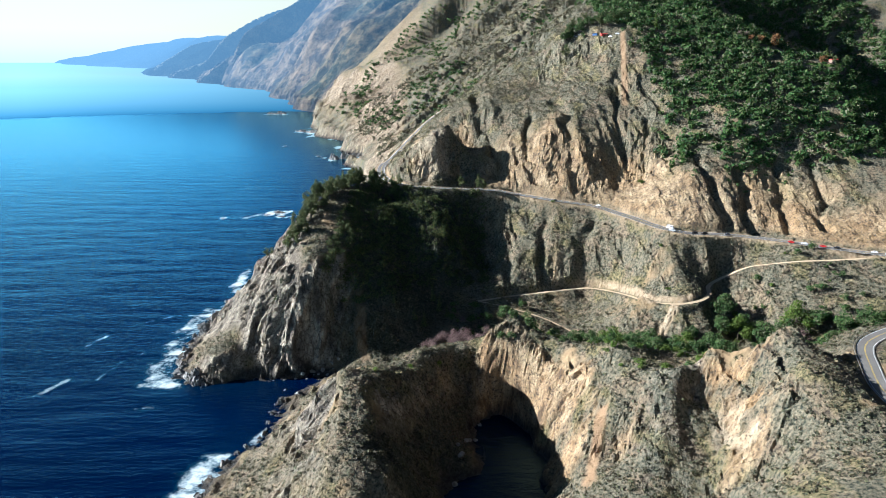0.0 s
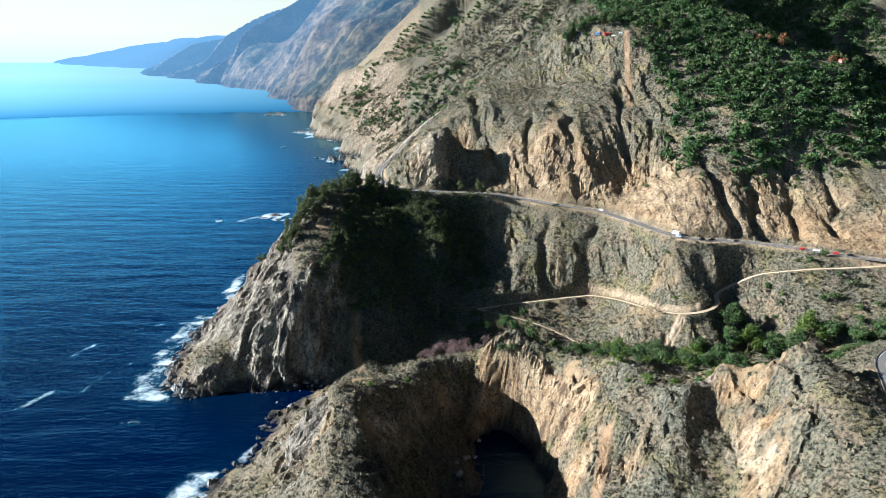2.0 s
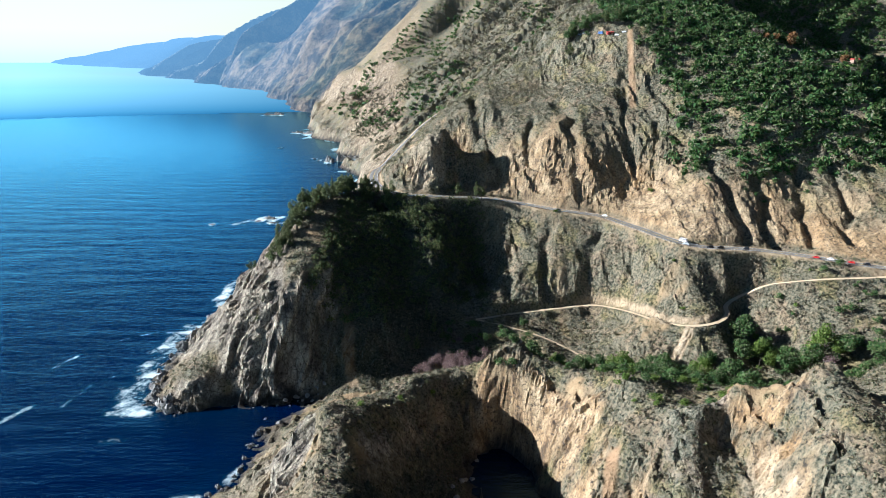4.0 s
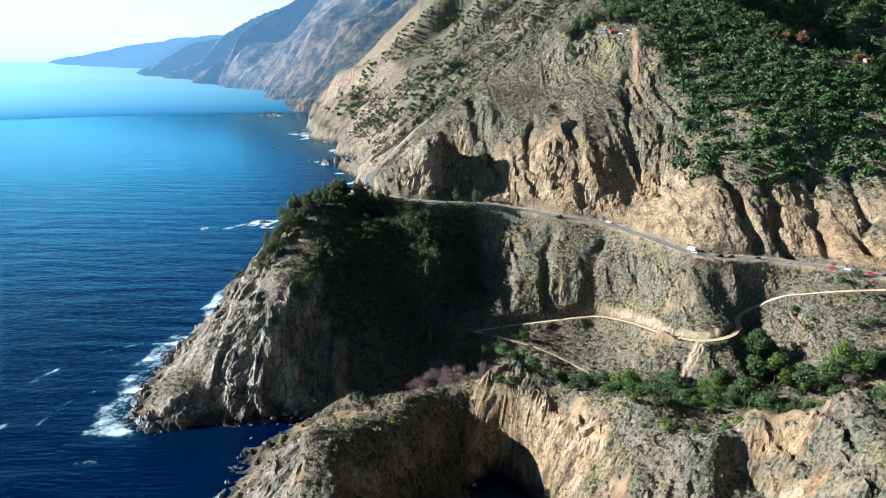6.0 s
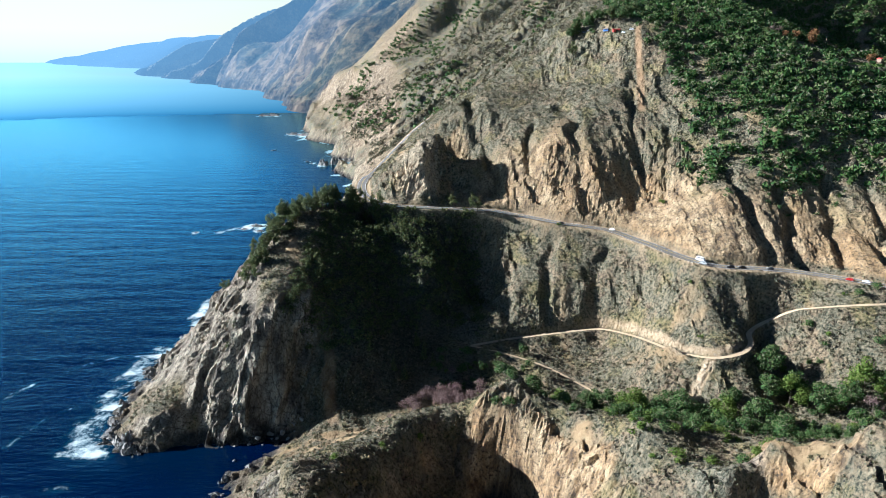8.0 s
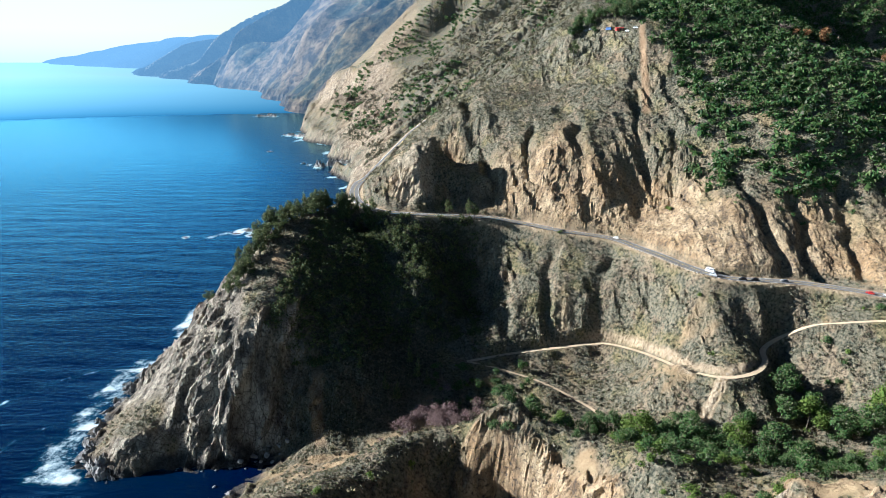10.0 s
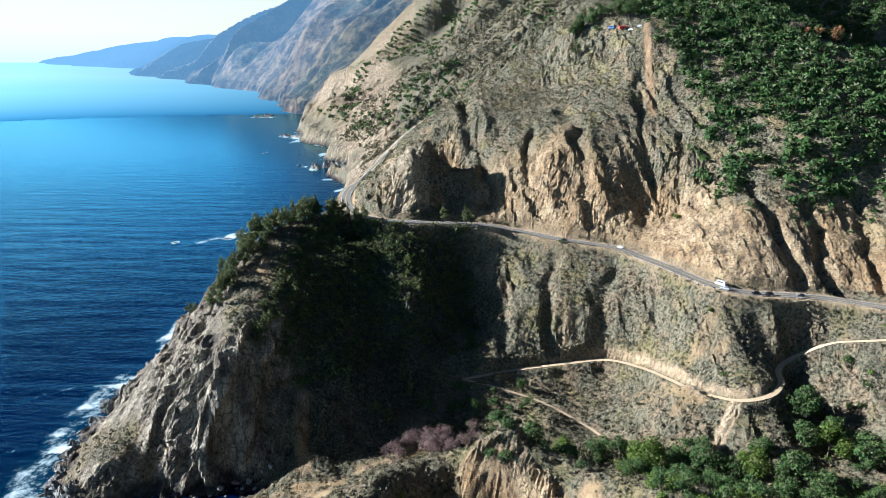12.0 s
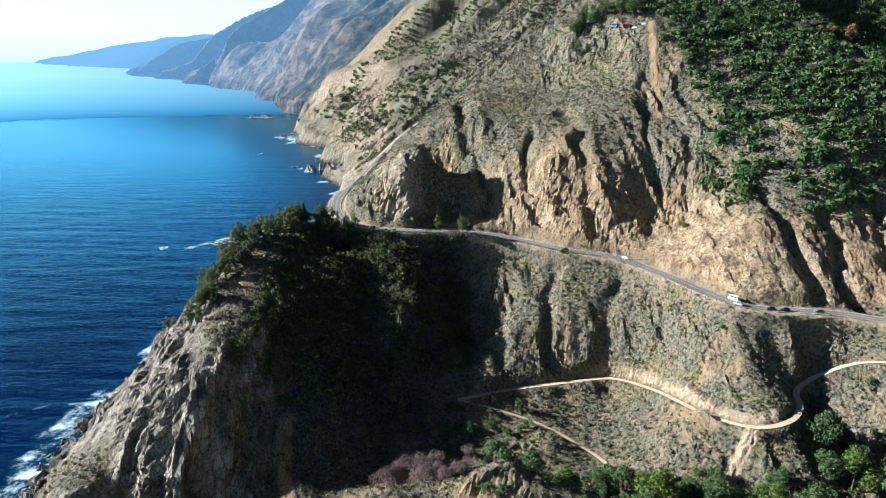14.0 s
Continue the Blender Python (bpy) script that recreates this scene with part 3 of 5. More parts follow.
def foliage(name, stops, spread_by="island"):
    """Leaves: each clump its own shade of the given colours."""
    m, n, l, p = material(name)
    if spread_by == "island":
        r = n.new("ShaderNodeNewGeometry").outputs["Random Per Island"]
    else:
        r = n.new("ShaderNodeObjectInfo").outputs["Random"]
    fine = tex(n, l, 0.9, 4, 0.6)
    mix = maths(n, l, "ADD", maths(n, l, "MULTIPLY", r, 0.6), maths(n, l, "MULTIPLY", fine.outputs[0], 0.4))
    l.new(ramp(n, l, mix, stops), p.inputs["Base Color"])
    p.inputs["Roughness"].default_value = 0.75
    p.inputs["Specular IOR Level"].default_value = 0.25
    thin, both = n.new("ShaderNodeBsdfTranslucent"), n.new("ShaderNodeMixShader")
    l.new(p.inputs["Base Color"].links[0].from_socket, thin.inputs[0])
    both.inputs[0].default_value = 0.3
    l.new(p.outputs[0], both.inputs[1])
    l.new(thin.outputs[0], both.inputs[2])
    l.new(both.outputs[0], n["Material Output"].inputs[0])
    return m


SCRUB = foliage("scrub_leaves", [(0.22, (0.038, 0.044, 0.024)), (0.36, (0.108, 0.106, 0.062)), (0.47, (0.158, 0.121, 0.084)), (0.58, (0.22, 0.182, 0.108)), (0.68, (0.090, 0.108, 0.045)), (0.80, (0.182, 0.168, 0.125))])
OAK = foliage("oak_leaves", [(0.22, (0.020, 0.048, 0.014)), (0.42, (0.046, 0.105, 0.022)), (0.58, (0.082, 0.140, 0.032)), (0.70, (0.130, 0.150, 0.055)), (0.80, (0.18, 0.175, 0.12))])
DARK_LEAF = foliage("cypress_leaves", [(0.2, (0.036, 0.056, 0.024)), (0.5, (0.085, 0.112, 0.036)), (0.8, (0.180, 0.175, 0.060))])
BRIGHT_LEAF = foliage("bush_leaves", [(0.2, (0.055, 0.095, 0.012)), (0.5, (0.105, 0.160, 0.022)), (0.8, (0.165, 0.205, 0.045))])
BARE_TWIG = foliage("bare_twigs", [(0.2, (0.10, 0.065, 0.065)), (0.5, (0.20, 0.135, 0.125)), (0.8, (0.30, 0.22, 0.20))])
RUST_LEAF = foliage("rust_leaves", [(0.2, (0.12, 0.060, 0.025)), (0.5, (0.22, 0.115, 0.045)), (0.8, (0.30, 0.18, 0.08))])
BARK = plain("bark", (0.10, 0.08, 0.06), 0.95, 3.0, 0.35)


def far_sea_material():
    """The sea towards the horizon: reflected sky and haze painted as emission, paling with distance."""
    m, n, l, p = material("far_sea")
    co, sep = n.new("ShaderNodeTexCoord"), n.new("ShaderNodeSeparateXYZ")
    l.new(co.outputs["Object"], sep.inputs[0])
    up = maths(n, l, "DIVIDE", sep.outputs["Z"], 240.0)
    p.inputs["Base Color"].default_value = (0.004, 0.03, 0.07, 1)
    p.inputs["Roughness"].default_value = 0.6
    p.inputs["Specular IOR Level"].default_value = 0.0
    # painted sky reflection: the glow is stronger on the sun's side
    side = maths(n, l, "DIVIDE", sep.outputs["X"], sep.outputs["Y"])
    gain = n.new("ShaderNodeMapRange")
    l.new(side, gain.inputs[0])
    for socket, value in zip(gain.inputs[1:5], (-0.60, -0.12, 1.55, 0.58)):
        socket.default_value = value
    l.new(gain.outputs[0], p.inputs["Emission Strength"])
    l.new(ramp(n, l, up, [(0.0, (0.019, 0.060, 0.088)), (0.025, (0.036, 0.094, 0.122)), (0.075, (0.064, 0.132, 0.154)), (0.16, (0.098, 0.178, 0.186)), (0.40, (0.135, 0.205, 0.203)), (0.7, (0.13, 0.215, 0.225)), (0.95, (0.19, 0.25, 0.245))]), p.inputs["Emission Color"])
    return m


FAR_SEA = far_sea_material()

# ---- ground, sea and roads ----
def fill(name, verts, faces, smooth=True, mats=(), attrs=None):
    """A mesh of quads from arrays."""
    me = bpy.data.meshes.new(name)
    k = faces.shape[1]
    me.vertices.add(len(verts))
    me.vertices.foreach_set("co", np.ascontiguousarray(verts, np.float32).ravel())
    me.loops.add(faces.size)
    me.loops.foreach_set("vertex_index", np.ascontiguousarray(faces, np.int32).ravel())
    me.polygons.add(len(faces))
    me.polygons.foreach_set("loop_start", np.arange(0, faces.size, k, dtype=np.int32))
    me.polygons.foreach_set("use_smooth", np.broadcast_to(smooth, len(faces)).astype(bool))
    for key, v in (attrs or {}).items():
        me.attributes.new(key, "FLOAT", "POINT").data.foreach_set("value", np.ascontiguousarray(v, np.float32))
    for m in mats:
        me.materials.append(m)
    me.update(calc_edges=True)
    return me


def spread(dense_from, dense_to, pitch, low, high, grow_low, grow_high):
    """Places along an axis: evenly spaced in the middle, ever wider outside."""
    mid = list(np.arange(dense_from, dense_to, pitch))
    out, v, d = [], mid[-1], pitch
    while v < high:
        d *= grow_high
        v += d
        out.append(v)
    back, v, d = [], mid[0], pitch
    while v > low:
        d *= grow_low
        v -= d
        back.append(v)
    return np.array(back[::-1] + mid + out)


def sheet(xs, ys):
    """Quads of a grid whose vertices run along x first."""
    nx, ny = len(xs), len(ys)
    i = np.arange(nx * (ny - 1)).reshape(ny - 1, nx)[:, :-1]
    return np.stack([i, i + 1, i + nx + 1, i + nx], -1)


def masks(x, y, z, z0, steep, cut):
    """Which ground cover lies where, and where shade is painted in."""
    a, b, c = cloud(x / 22, y / 22, 61), cloud(x / 9, y / 9, 67), cloud(x / 70, y / 70, 71, 3)
    rock = step(0.85, 1.35, steep * (0.45 + 0.55 * cragginess(x, y)) + 1.1 * (a - 0.5) + 0.5 * (b - 0.5))
    rock = np.maximum(rock, step(860, 960, y) * step(75, 25, z + 60 * (a - 0.5)))
    brush = step(0.44, 0.58, a * 0.55 + b * 0.25 + c * 0.45 - 0.20 * rock + 0.14 * step(130, 210, z) + 0.04 - 0.06 * step(430, 400, y) * step(40, 80, x) + 0.05 * step(500, 540, y) * step(0, 40, x) + 0.25 * step(85, 100, x) * step(338, 352, y) * step(450, 430, y))
    outcrop = step(0.50, 0.62, ribs((0.85 * y - 0.5 * x + 30 * cloud(x / 90, y / 90, 45, 2)) / 85, (0.85 * x + 0.5 * y) / 260, 43, 4) + 0.35 * (b - 0.5)) * step(860, 1000, y) * step(2700, 2200, y) * 0.6
    rock = np.maximum(rock, outcrop)
    crest = ribs((x + 16 * (cloud(x / 60, y / 60, 3, 2) - 0.5)) / 38, y / 95, 11, 3) - 0.48
    slope = step(470, 540, y) * step(10, 60, x) * step(900, 780, y)
    brush = np.clip(brush + slope * (0.25 - 1.9 * crest - 0.6 * (b - 0.5)), 0, 1)
    rock = np.clip(rock + slope * 1.1 * crest, 0, 1)
    brush = np.maximum(brush, (0.86 + 0.4 * b) * step(740, 840, y) * (1 - 0.6 * step(60, 25, z) * step(1000, 1200, y)))
    road_off, road_high = near_line(x, y, ROAD_LINE)
    roadcut = step(84, 34, road_off + 60 * (a - 0.5)) * step(1.0, 3.0, z - road_high) * step(20, 60, x) * (y < 760)
    rock = np.maximum(rock, roadcut)
    brush = brush * (1 - 0.85 * roadcut) * (1 - 0.6 * step(-70, -110, x) * step(470, 490, y) * step(0.6, 1.0, steep))
    wet = 1 - step(2.0, 7.0, z + 7 * (b - 0.5))
    streak = step(4.2, 1.6, np.abs(x - (184 + 0.15 * (y - 707))) + 2.5 * (b - 0.5)) * step(690, 705, y) * step(790, 775, y) * (y < 785)
    gully = step(4.5, 2, np.abs(x - 82 - 0.35 * (y - 320)) + 4 * (b - 0.5)) * step(295, 303, y) * step(345, 338, y)
    rib = step(5, 2, np.abs(x + 63.5 + 0.2 * (y - 500)) + 4 * (b - 0.5)) * step(470, 480, y) * step(525, 517, y)
    bare = np.clip(np.maximum(0.85 * streak, np.maximum(gully, 0.5 * rib)), 0, 1)
    pale = step(1.0, 0.5, np.hypot((x + 12) / 26, (y - 672) / 26) + 0.8 * (b - 0.5)) * 0.95
    pale = np.maximum(pale, 0.55 * step(1.0, 0.6, np.hypot((x - 141) / 8, (y - 288) / 20) + 1.3 * (b - 0.5)))
    slate = np.maximum(step(-30, -75, x), step(6, -30, x) * step(470, 440, y)) * step(0.0, 0.35, c + 0.1) * step(720, 690, y)
    fin = step(92, 100, x - 0.35 * (y - 290)) * step(128, 120, x - 0.35 * (y - 290)) * step(262, 275, y) * step(352, 338, y)
    slate = np.maximum(np.maximum(slate, 0.9 * fin), 0.55 * step(850, 950, y))
    rock = np.maximum(rock, fin * step(0.3, 0.5, a))
    sea_face = step(-85, -105, x) * step(462, 476, y) * step(0.45, 0.8, steep)
    sea_face = np.maximum(sea_face, 0.55 * step(-42, -60, x) * step(452, 436, y) * step(0.35, 0.7, steep) * step(0.30, 0.48, a))
    rock, brush = np.maximum(rock, 0.95 * sea_face), brush * (1 - 0.85 * sea_face)
    trail, bank_foot = near_line(x, y, TRAIL_LINE)
    bank = step(9, 4, trail + 6 * (b - 0.5)) * step(0.4, 1.2, z - bank_foot) * step(8, 5, z - bank_foot + 3 * (a - 0.5)) * step(105, 122, x) * step(196, 188, x)
    pale = np.maximum(pale, 0.75 * bank)
    scar = step(3.6, 1.8, near_line(x, y, ((172, 466, 66), (163, 460, 55), (152, 451, 46)))[0] + 2 * (b - 0.5))
    pale = np.maximum(pale, scar)
    verge = step(8.2, 6.0, road_off + 2 * (b - 0.5))
    pale = np.maximum(pale, 0.5 * verge)
    # scrub darkened as painted shade: headland inner face, near rock's east face
    scrub_shade = step(-88, -62, x) * step(60, 25, x) * step(470, 486, y) * step(655, 640, y) * step(30, 10, x - 0.4 * (y - 560))
    scrub_shade = np.maximum(scrub_shade, step(-38, -20, x - 0.45 * (y - 330)) * step(30, 14, x) * step(280, 296, y) * step(452, 436, y))
    rock, brush, slate = rock * (1 - 0.75 * scrub_shade), np.maximum(brush, 0.95 * scrub_shade), np.maximum(slate, scrub_shade)
    brush = brush * (1 - np.maximum(bank, np.maximum(scar, verge)))
    lawn = np.maximum(step(1, 0.7, np.hypot((x + 88) / 9, (y - 648) / 7)), step(1, 0.7, np.hypot((x - 349) / 16, (y - 742) / 5)))
    lawn = np.maximum(lawn, step(1, 0.7, np.hypot((x - 378) / 22, (y - 705) / 4)))
    return {"lawn": lawn, "scrub_shade": scrub_shade * (0.4 + 0.9 * a), "slate": slate, "rock": rock, "brush": brush * (1 - wet), "wet": wet, "bare": bare, "pale": pale}


gxs = spread(-225, 330, 1.4, -8200, 2600, 1.021, 1.05)
gys = spread(200, 720, 1.4, -300, 15500, 1.06, 1.0078)
gx, gy = np.meshgrid(gxs, gys)
gz, gz0, gsteep, gcut = land(gx, gy, full=True)
quads = sheet(gxs, gys)
# steep rock breaks sideways into blocks
slope_x, slope_y = np.gradient(gz0, axis=1) / np.gradient(gx, axis=1), np.gradient(gz0, axis=0) / np.gradient(gy, axis=0)
bx, by = gx.copy(), gy.copy()
wall = (gsteep > 0.8) & (gz > 0) & (gy < 740) & (gcut < 0.05)
push = 4.2 * facets(gx[wall] / 9, gy[wall] / 9, gz[wall] / 12, 201) + 2.4 * facets(gx[wall] / 4.2, gy[wall] / 4.2, gz[wall] / 5.5, 203)
headland = step(-40, -90, gx[wall]) * step(440, 470, gy[wall])
push = push * (1 + 0.5 * headland) + headland * 7.0 * facets(gx[wall] / 17, gy[wall] / 17, gz[wall] / 22, 205)
push *= step(0.8, 1.7, gsteep[wall]) * (0.3 + 0.7 * step(3.2, 1.9, gsteep[wall])) * cragginess(gx[wall], gy[wall])
# buttresses stand out on the sea cliffs: long faces to the west, short drops to the east
wx, wy, wz = gx[wall], gy[wall], gz[wall]
sea_cliff = np.maximum(step(-55, -85, wx) * step(450, 475, wy), step(-30, -60, wx) * step(450, 430, wy)) * step(2, 14, wz)
u = (wx - 0.22 * wz + 14 * (cloud(wx / 24, wz / 30, 211, 3) - 0.5)) / 19
v = (wx - 0.30 * wz + 7 * (cloud(wx / 9, wz / 11, 213, 3) - 0.5)) / 7.5
u, v = u - np.floor(u), v - np.floor(v)
u, v = u - step(0.72, 1.0, u), v - step(0.72, 1.0, v)
push += sea_cliff * step(0.7, 1.3, gsteep[wall]) * (6.5 * (u - 0.4) * (0.4 + 1.2 * cloud(wx / 30, wz / 30, 215, 2)) + 2.6 * (v - 0.4))
bx[wall] -= push * slope_x[wall] / gsteep[wall]
by[wall] -= push * slope_y[wall] / gsteep[wall]
gverts = np.column_stack([bx.ravel(), by.ravel(), gz.ravel()])
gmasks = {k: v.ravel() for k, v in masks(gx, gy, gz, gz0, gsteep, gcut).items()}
wetland = (gz.ravel()[quads] > -7).any(-1)
reach = np.linalg.norm(gverts - MID, axis=1)[quads]
near_by = reach.max(-1) < 2900
# amount of haze painted into the far slopes, growing with distance
gmasks["painted_haze"] = 0.12 + 0.88 * np.clip((np.linalg.norm(gverts - MID, axis=1) - 2900) / 9500, 0, 1) ** 0.8


def land_piece(name, keep, mat, label):
    f = quads[keep].reshape(-1, 4)
    used, inv = np.unique(f, return_inverse=True)
    rocky = (gmasks["rock"][f].mean(-1) > 0.45) | (gsteep.ravel()[f].mean(-1) > 0.95)
    me = fill(name, far_fold(gverts[used]), inv.reshape(-1, 4), ~rocky, (mat,), {k: v[used] for k, v in gmasks.items()})
    return tagged(new(name, me), label, "ground", kind="structure")


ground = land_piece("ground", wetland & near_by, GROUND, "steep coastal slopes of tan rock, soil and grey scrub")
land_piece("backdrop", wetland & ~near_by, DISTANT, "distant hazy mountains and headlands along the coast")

sxs = spread(-330, 110, 3.6, -60000, 6000, 1.045, 1.15)
sys_ = spread(240, 800, 3.6, -9000, 60000, 1.15, 1.025)
sx, sy = np.meshgrid(sxs, sys_)
sbed = np.full(sx.shape, -60.0)
shelf = (sx > -900) & (sx < 200) & (sy > 150) & (sy < 3500)
sbed[shelf] = land(sx[shelf], sy[shelf])
SEA_ROCKS = ((-257, 1036, 15, 7, 5), (-268, 1019, 7, 4, 2.5), (-246, 1010, 9, 4, 2), (-330, 997, 5, 3, 1.6), (-256, 1592, 16, 12, 16), (-228, 1606, 22, 14, 20), (-212, 1640, 24, 14, 15), (-300, 1634, 8, 5, 3), (-285, 1610, 6, 4, 3),
             (-420, 1820, 9, 5, 3), (-447, 2172, 22, 12, 12), (-408, 2147, 28, 16, 14), (-372, 2120, 22, 14, 12), (-690, 2790, 30, 14, 9), (-655, 2800, 30, 16, 14))
# surf along the foot of the headland and streaks of foam drifting off it: plan line, half width, strength
SURF = ((((-212, 470, 0), (-218, 500, 0), (-224, 549, 0), (-224, 590, 0), (-218, 625, 0)), 27, 0.62), (((-196, 458, 0), (-212, 483, 0)), 8, 0.55), (((-220, 690, 0), (-222, 741, 0)), 16, 0.75), (((-147, 330, 0), (-146, 356, 0), (-134, 366, 0)), 12, 0.7),
        (((-120, 384, 0), (-116, 396, 0)), 8, 0.7), (((-301, 530, 0), (-291, 560, 0), (-269, 590, 0), (-248, 604, 0)), 6, 0.56), (((-262, 470, 0), (-256, 505, 0), (-240, 530, 0)), 6, 0.6), (((-296, 440, 0), (-284, 470, 0)), 6, 0.58),
        (((-300, 1000, 0), (-275, 1030, 0), (-240, 1050, 0)), 14, 0.7), (((-240, 1000, 0), (-225, 1020, 0)), 10, 0.7))
open_side = step(-95, -150, sx)
foam = step(-15, -1.5, sbed) * (0.20 + 0.44 * open_side) * (1 - 0.4 * step(800, 1300, sy)) * (0.25 + 1.2 * cloud(sx / 18, sy / 18, 83, 3))
foam = foam + 0.42 * step(0.55, 0.74, cloud(sx / 45, sy / 14, 81)) * step(-26, -12, sbed) * open_side
foam = foam * (1 - step(-205, -185, sx) * step(370, 385, sy) * step(474, 464, sy))  # still water in the inlet
for line, half, power in SURF:
    foam = np.maximum(foam, power * (0.25 + 1.3 * cloud(sx / 11, sy / 11, 87, 3)) * step(half, 0.15 * half, near_line(sx, sy, line)[0] + 0.5 * half * (cloud(sx / 16, sy / 16, 89, 2) - 0.5)))
for rx, ry, ra, rb, rh in SEA_ROCKS:
    foam = np.maximum(foam, (0.22 + 0.95 * cloud(sx / 8, sy / 8, 85, 2)) * step(1.8, 1.0, np.hypot((sx - rx) / ra, (sy - ry) / (1.8 * rb))))
brim = np.minimum(1, 17000 / np.maximum(1, np.hypot(sx, sy)))  # the sea ends at the horizon
sea_verts, sea_quads = np.column_stack([(sx * brim).ravel(), (sy * brim).ravel(), 0 * sx.ravel()]), sheet(sxs, sys_).reshape(-1, 4)
calm = 1 - 0.96 * step(350, 2300, np.hypot(sx, sy - 85))
sea_attrs = {"chop": calm.ravel(), "foam": foam.ravel(), "shoal": (0.03 * step(-14, -2, sbed) * open_side + 0.30 * step(0.35, 0.75, foam) * open_side).ravel()}
away = np.linalg.norm(sea_verts - MID, axis=1)[sea_quads].min(-1) > 2900


def sea_piece(name, keep, mat, label):
    used, inv = np.unique(sea_quads[keep], return_inverse=True)
    me = fill(name, far_fold(sea_verts[used]), inv.reshape(-1, 4), True, (mat,), {k: v[used] for k, v in sea_attrs.items()})
    return tagged(new(name, me), label, "sea", kind="structure")


sea = sea_piece("water", ~away, SEA, "deep blue ocean with low swell and white foam")
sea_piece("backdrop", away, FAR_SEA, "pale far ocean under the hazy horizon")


def ribbon(line, offsets, lift):
    """A strip along a line, through the given offsets to its right."""
    p = np.array(line)
    d = np.gradient(p[:, :2], axis=0)
    d /= np.linalg.norm(d, axis=1, keepdims=True)
    side = np.column_stack([d[:, 1], -d[:, 0]])
    rows = [np.column_stack([p[:, :2] + o * side, p[:, 2] + lift]) for o in offsets]
    v = np.stack(rows, 1).reshape(-1, 3)
    k = len(offsets)
    i = (np.arange(len(p) - 1)[:, None] * k + np.arange(k - 1)).ravel()
    return v, np.stack([i, i + k, i + k + 1, i + 1], -1)


def strip(name, line, offsets, lift, mat, label, category):
    v, f = ribbon(line, offsets, lift)
    return tagged(new(name, fill(name, v, f, True, (mat,))), label, category, kind="structure")


strip("road", ROAD_LINE, (-4.0, 0, 4.0), 0.32, TARMAC, "two-lane grey asphalt coast road cut into the cliff", "road")
strip("road", LOWER_LINE, (-4.2, 0, 4.2), 0.32, TARMAC, "curving grey asphalt coast road with white edge lines", "road")
strip("trail", TRAIL_LINE, (-1.6, 0, 1.6), 0.25, DIRT, "pale dirt trail along the slope", "path")
strip("trail", SHORT_LINE, (-1.1, 0, 1.1), 0.25, DIRT, "narrow pale dirt footpath", "path")

# ---- plants ----
rng = np.random.default_rng(7)


def leaf_cloud(lobes, count, size, seed, squash=0.8):
    """Many small leaf clumps (triangles) strewn through ellipsoid lobes: rows of x, y, z, radius, height."""
    r = np.random.default_rng(seed)
    lobes = np.array(lobes, float)
    pick = r.choice(len(lobes), count, p=lobes[:, 3] ** 2 / (lobes[:, 3] ** 2).sum())
    d = r.normal(size=(count, 3))
    d /= np.linalg.norm(d, axis=1, keepdims=True)
    rad = (0.62 + 0.42 * r.random(count) ** 0.7)[:, None]
    c = lobes[pick, :3] + d * rad * np.column_stack([lobes[pick, 3], lobes[pick, 3], lobes[pick, 4]])
    out = d + 0.55 * r.normal(size=(count, 3)) + (0, 0, 0.25)
    out /= np.linalg.norm(out, axis=1, keepdims=True)
    a = np.cross(out, r.normal(size=(count, 3)))
    b = np.cross(out, a)
    a[:, 2] *= squash
    s = size * (0.6 + 0.8 * r.random(count))[:, None]
    a, b = a / np.linalg.norm(a, axis=1, keepdims=True) * s, b / np.linalg.norm(b, axis=1, keepdims=True) * s
    v = np.stack([c - 0.5 * a - 0.3 * b, c + 0.6 * a - 0.2 * b, c + 0.7 * b], 1).reshape(-1, 3)
    return v, np.arange(3 * count).reshape(-1, 3)


def tube(points, radii, sides=6):
    """A tapered limb along points."""
    v, f = [], []
    for (x, y, z), r in zip(points, radii):
        for k in range(sides):
            a = 2 * math.pi * k / sides
            v.append((x + r * math.cos(a), y + r * math.sin(a), z))
    for i in range(len(points) - 1):
        for k in range(sides):
            p, q = i * sides + k, i * sides + (k + 1) % sides
            f.append((p, q, q + sides, p + sides))
    return np.array(v), np.array(f)


def join(parts):
    vs, fs, n = [], [], 0
    for v, f in parts:
        vs.append(v)
        fs.append(f + n)
        n += len(v)
    return np.vstack(vs), np.vstack(fs)


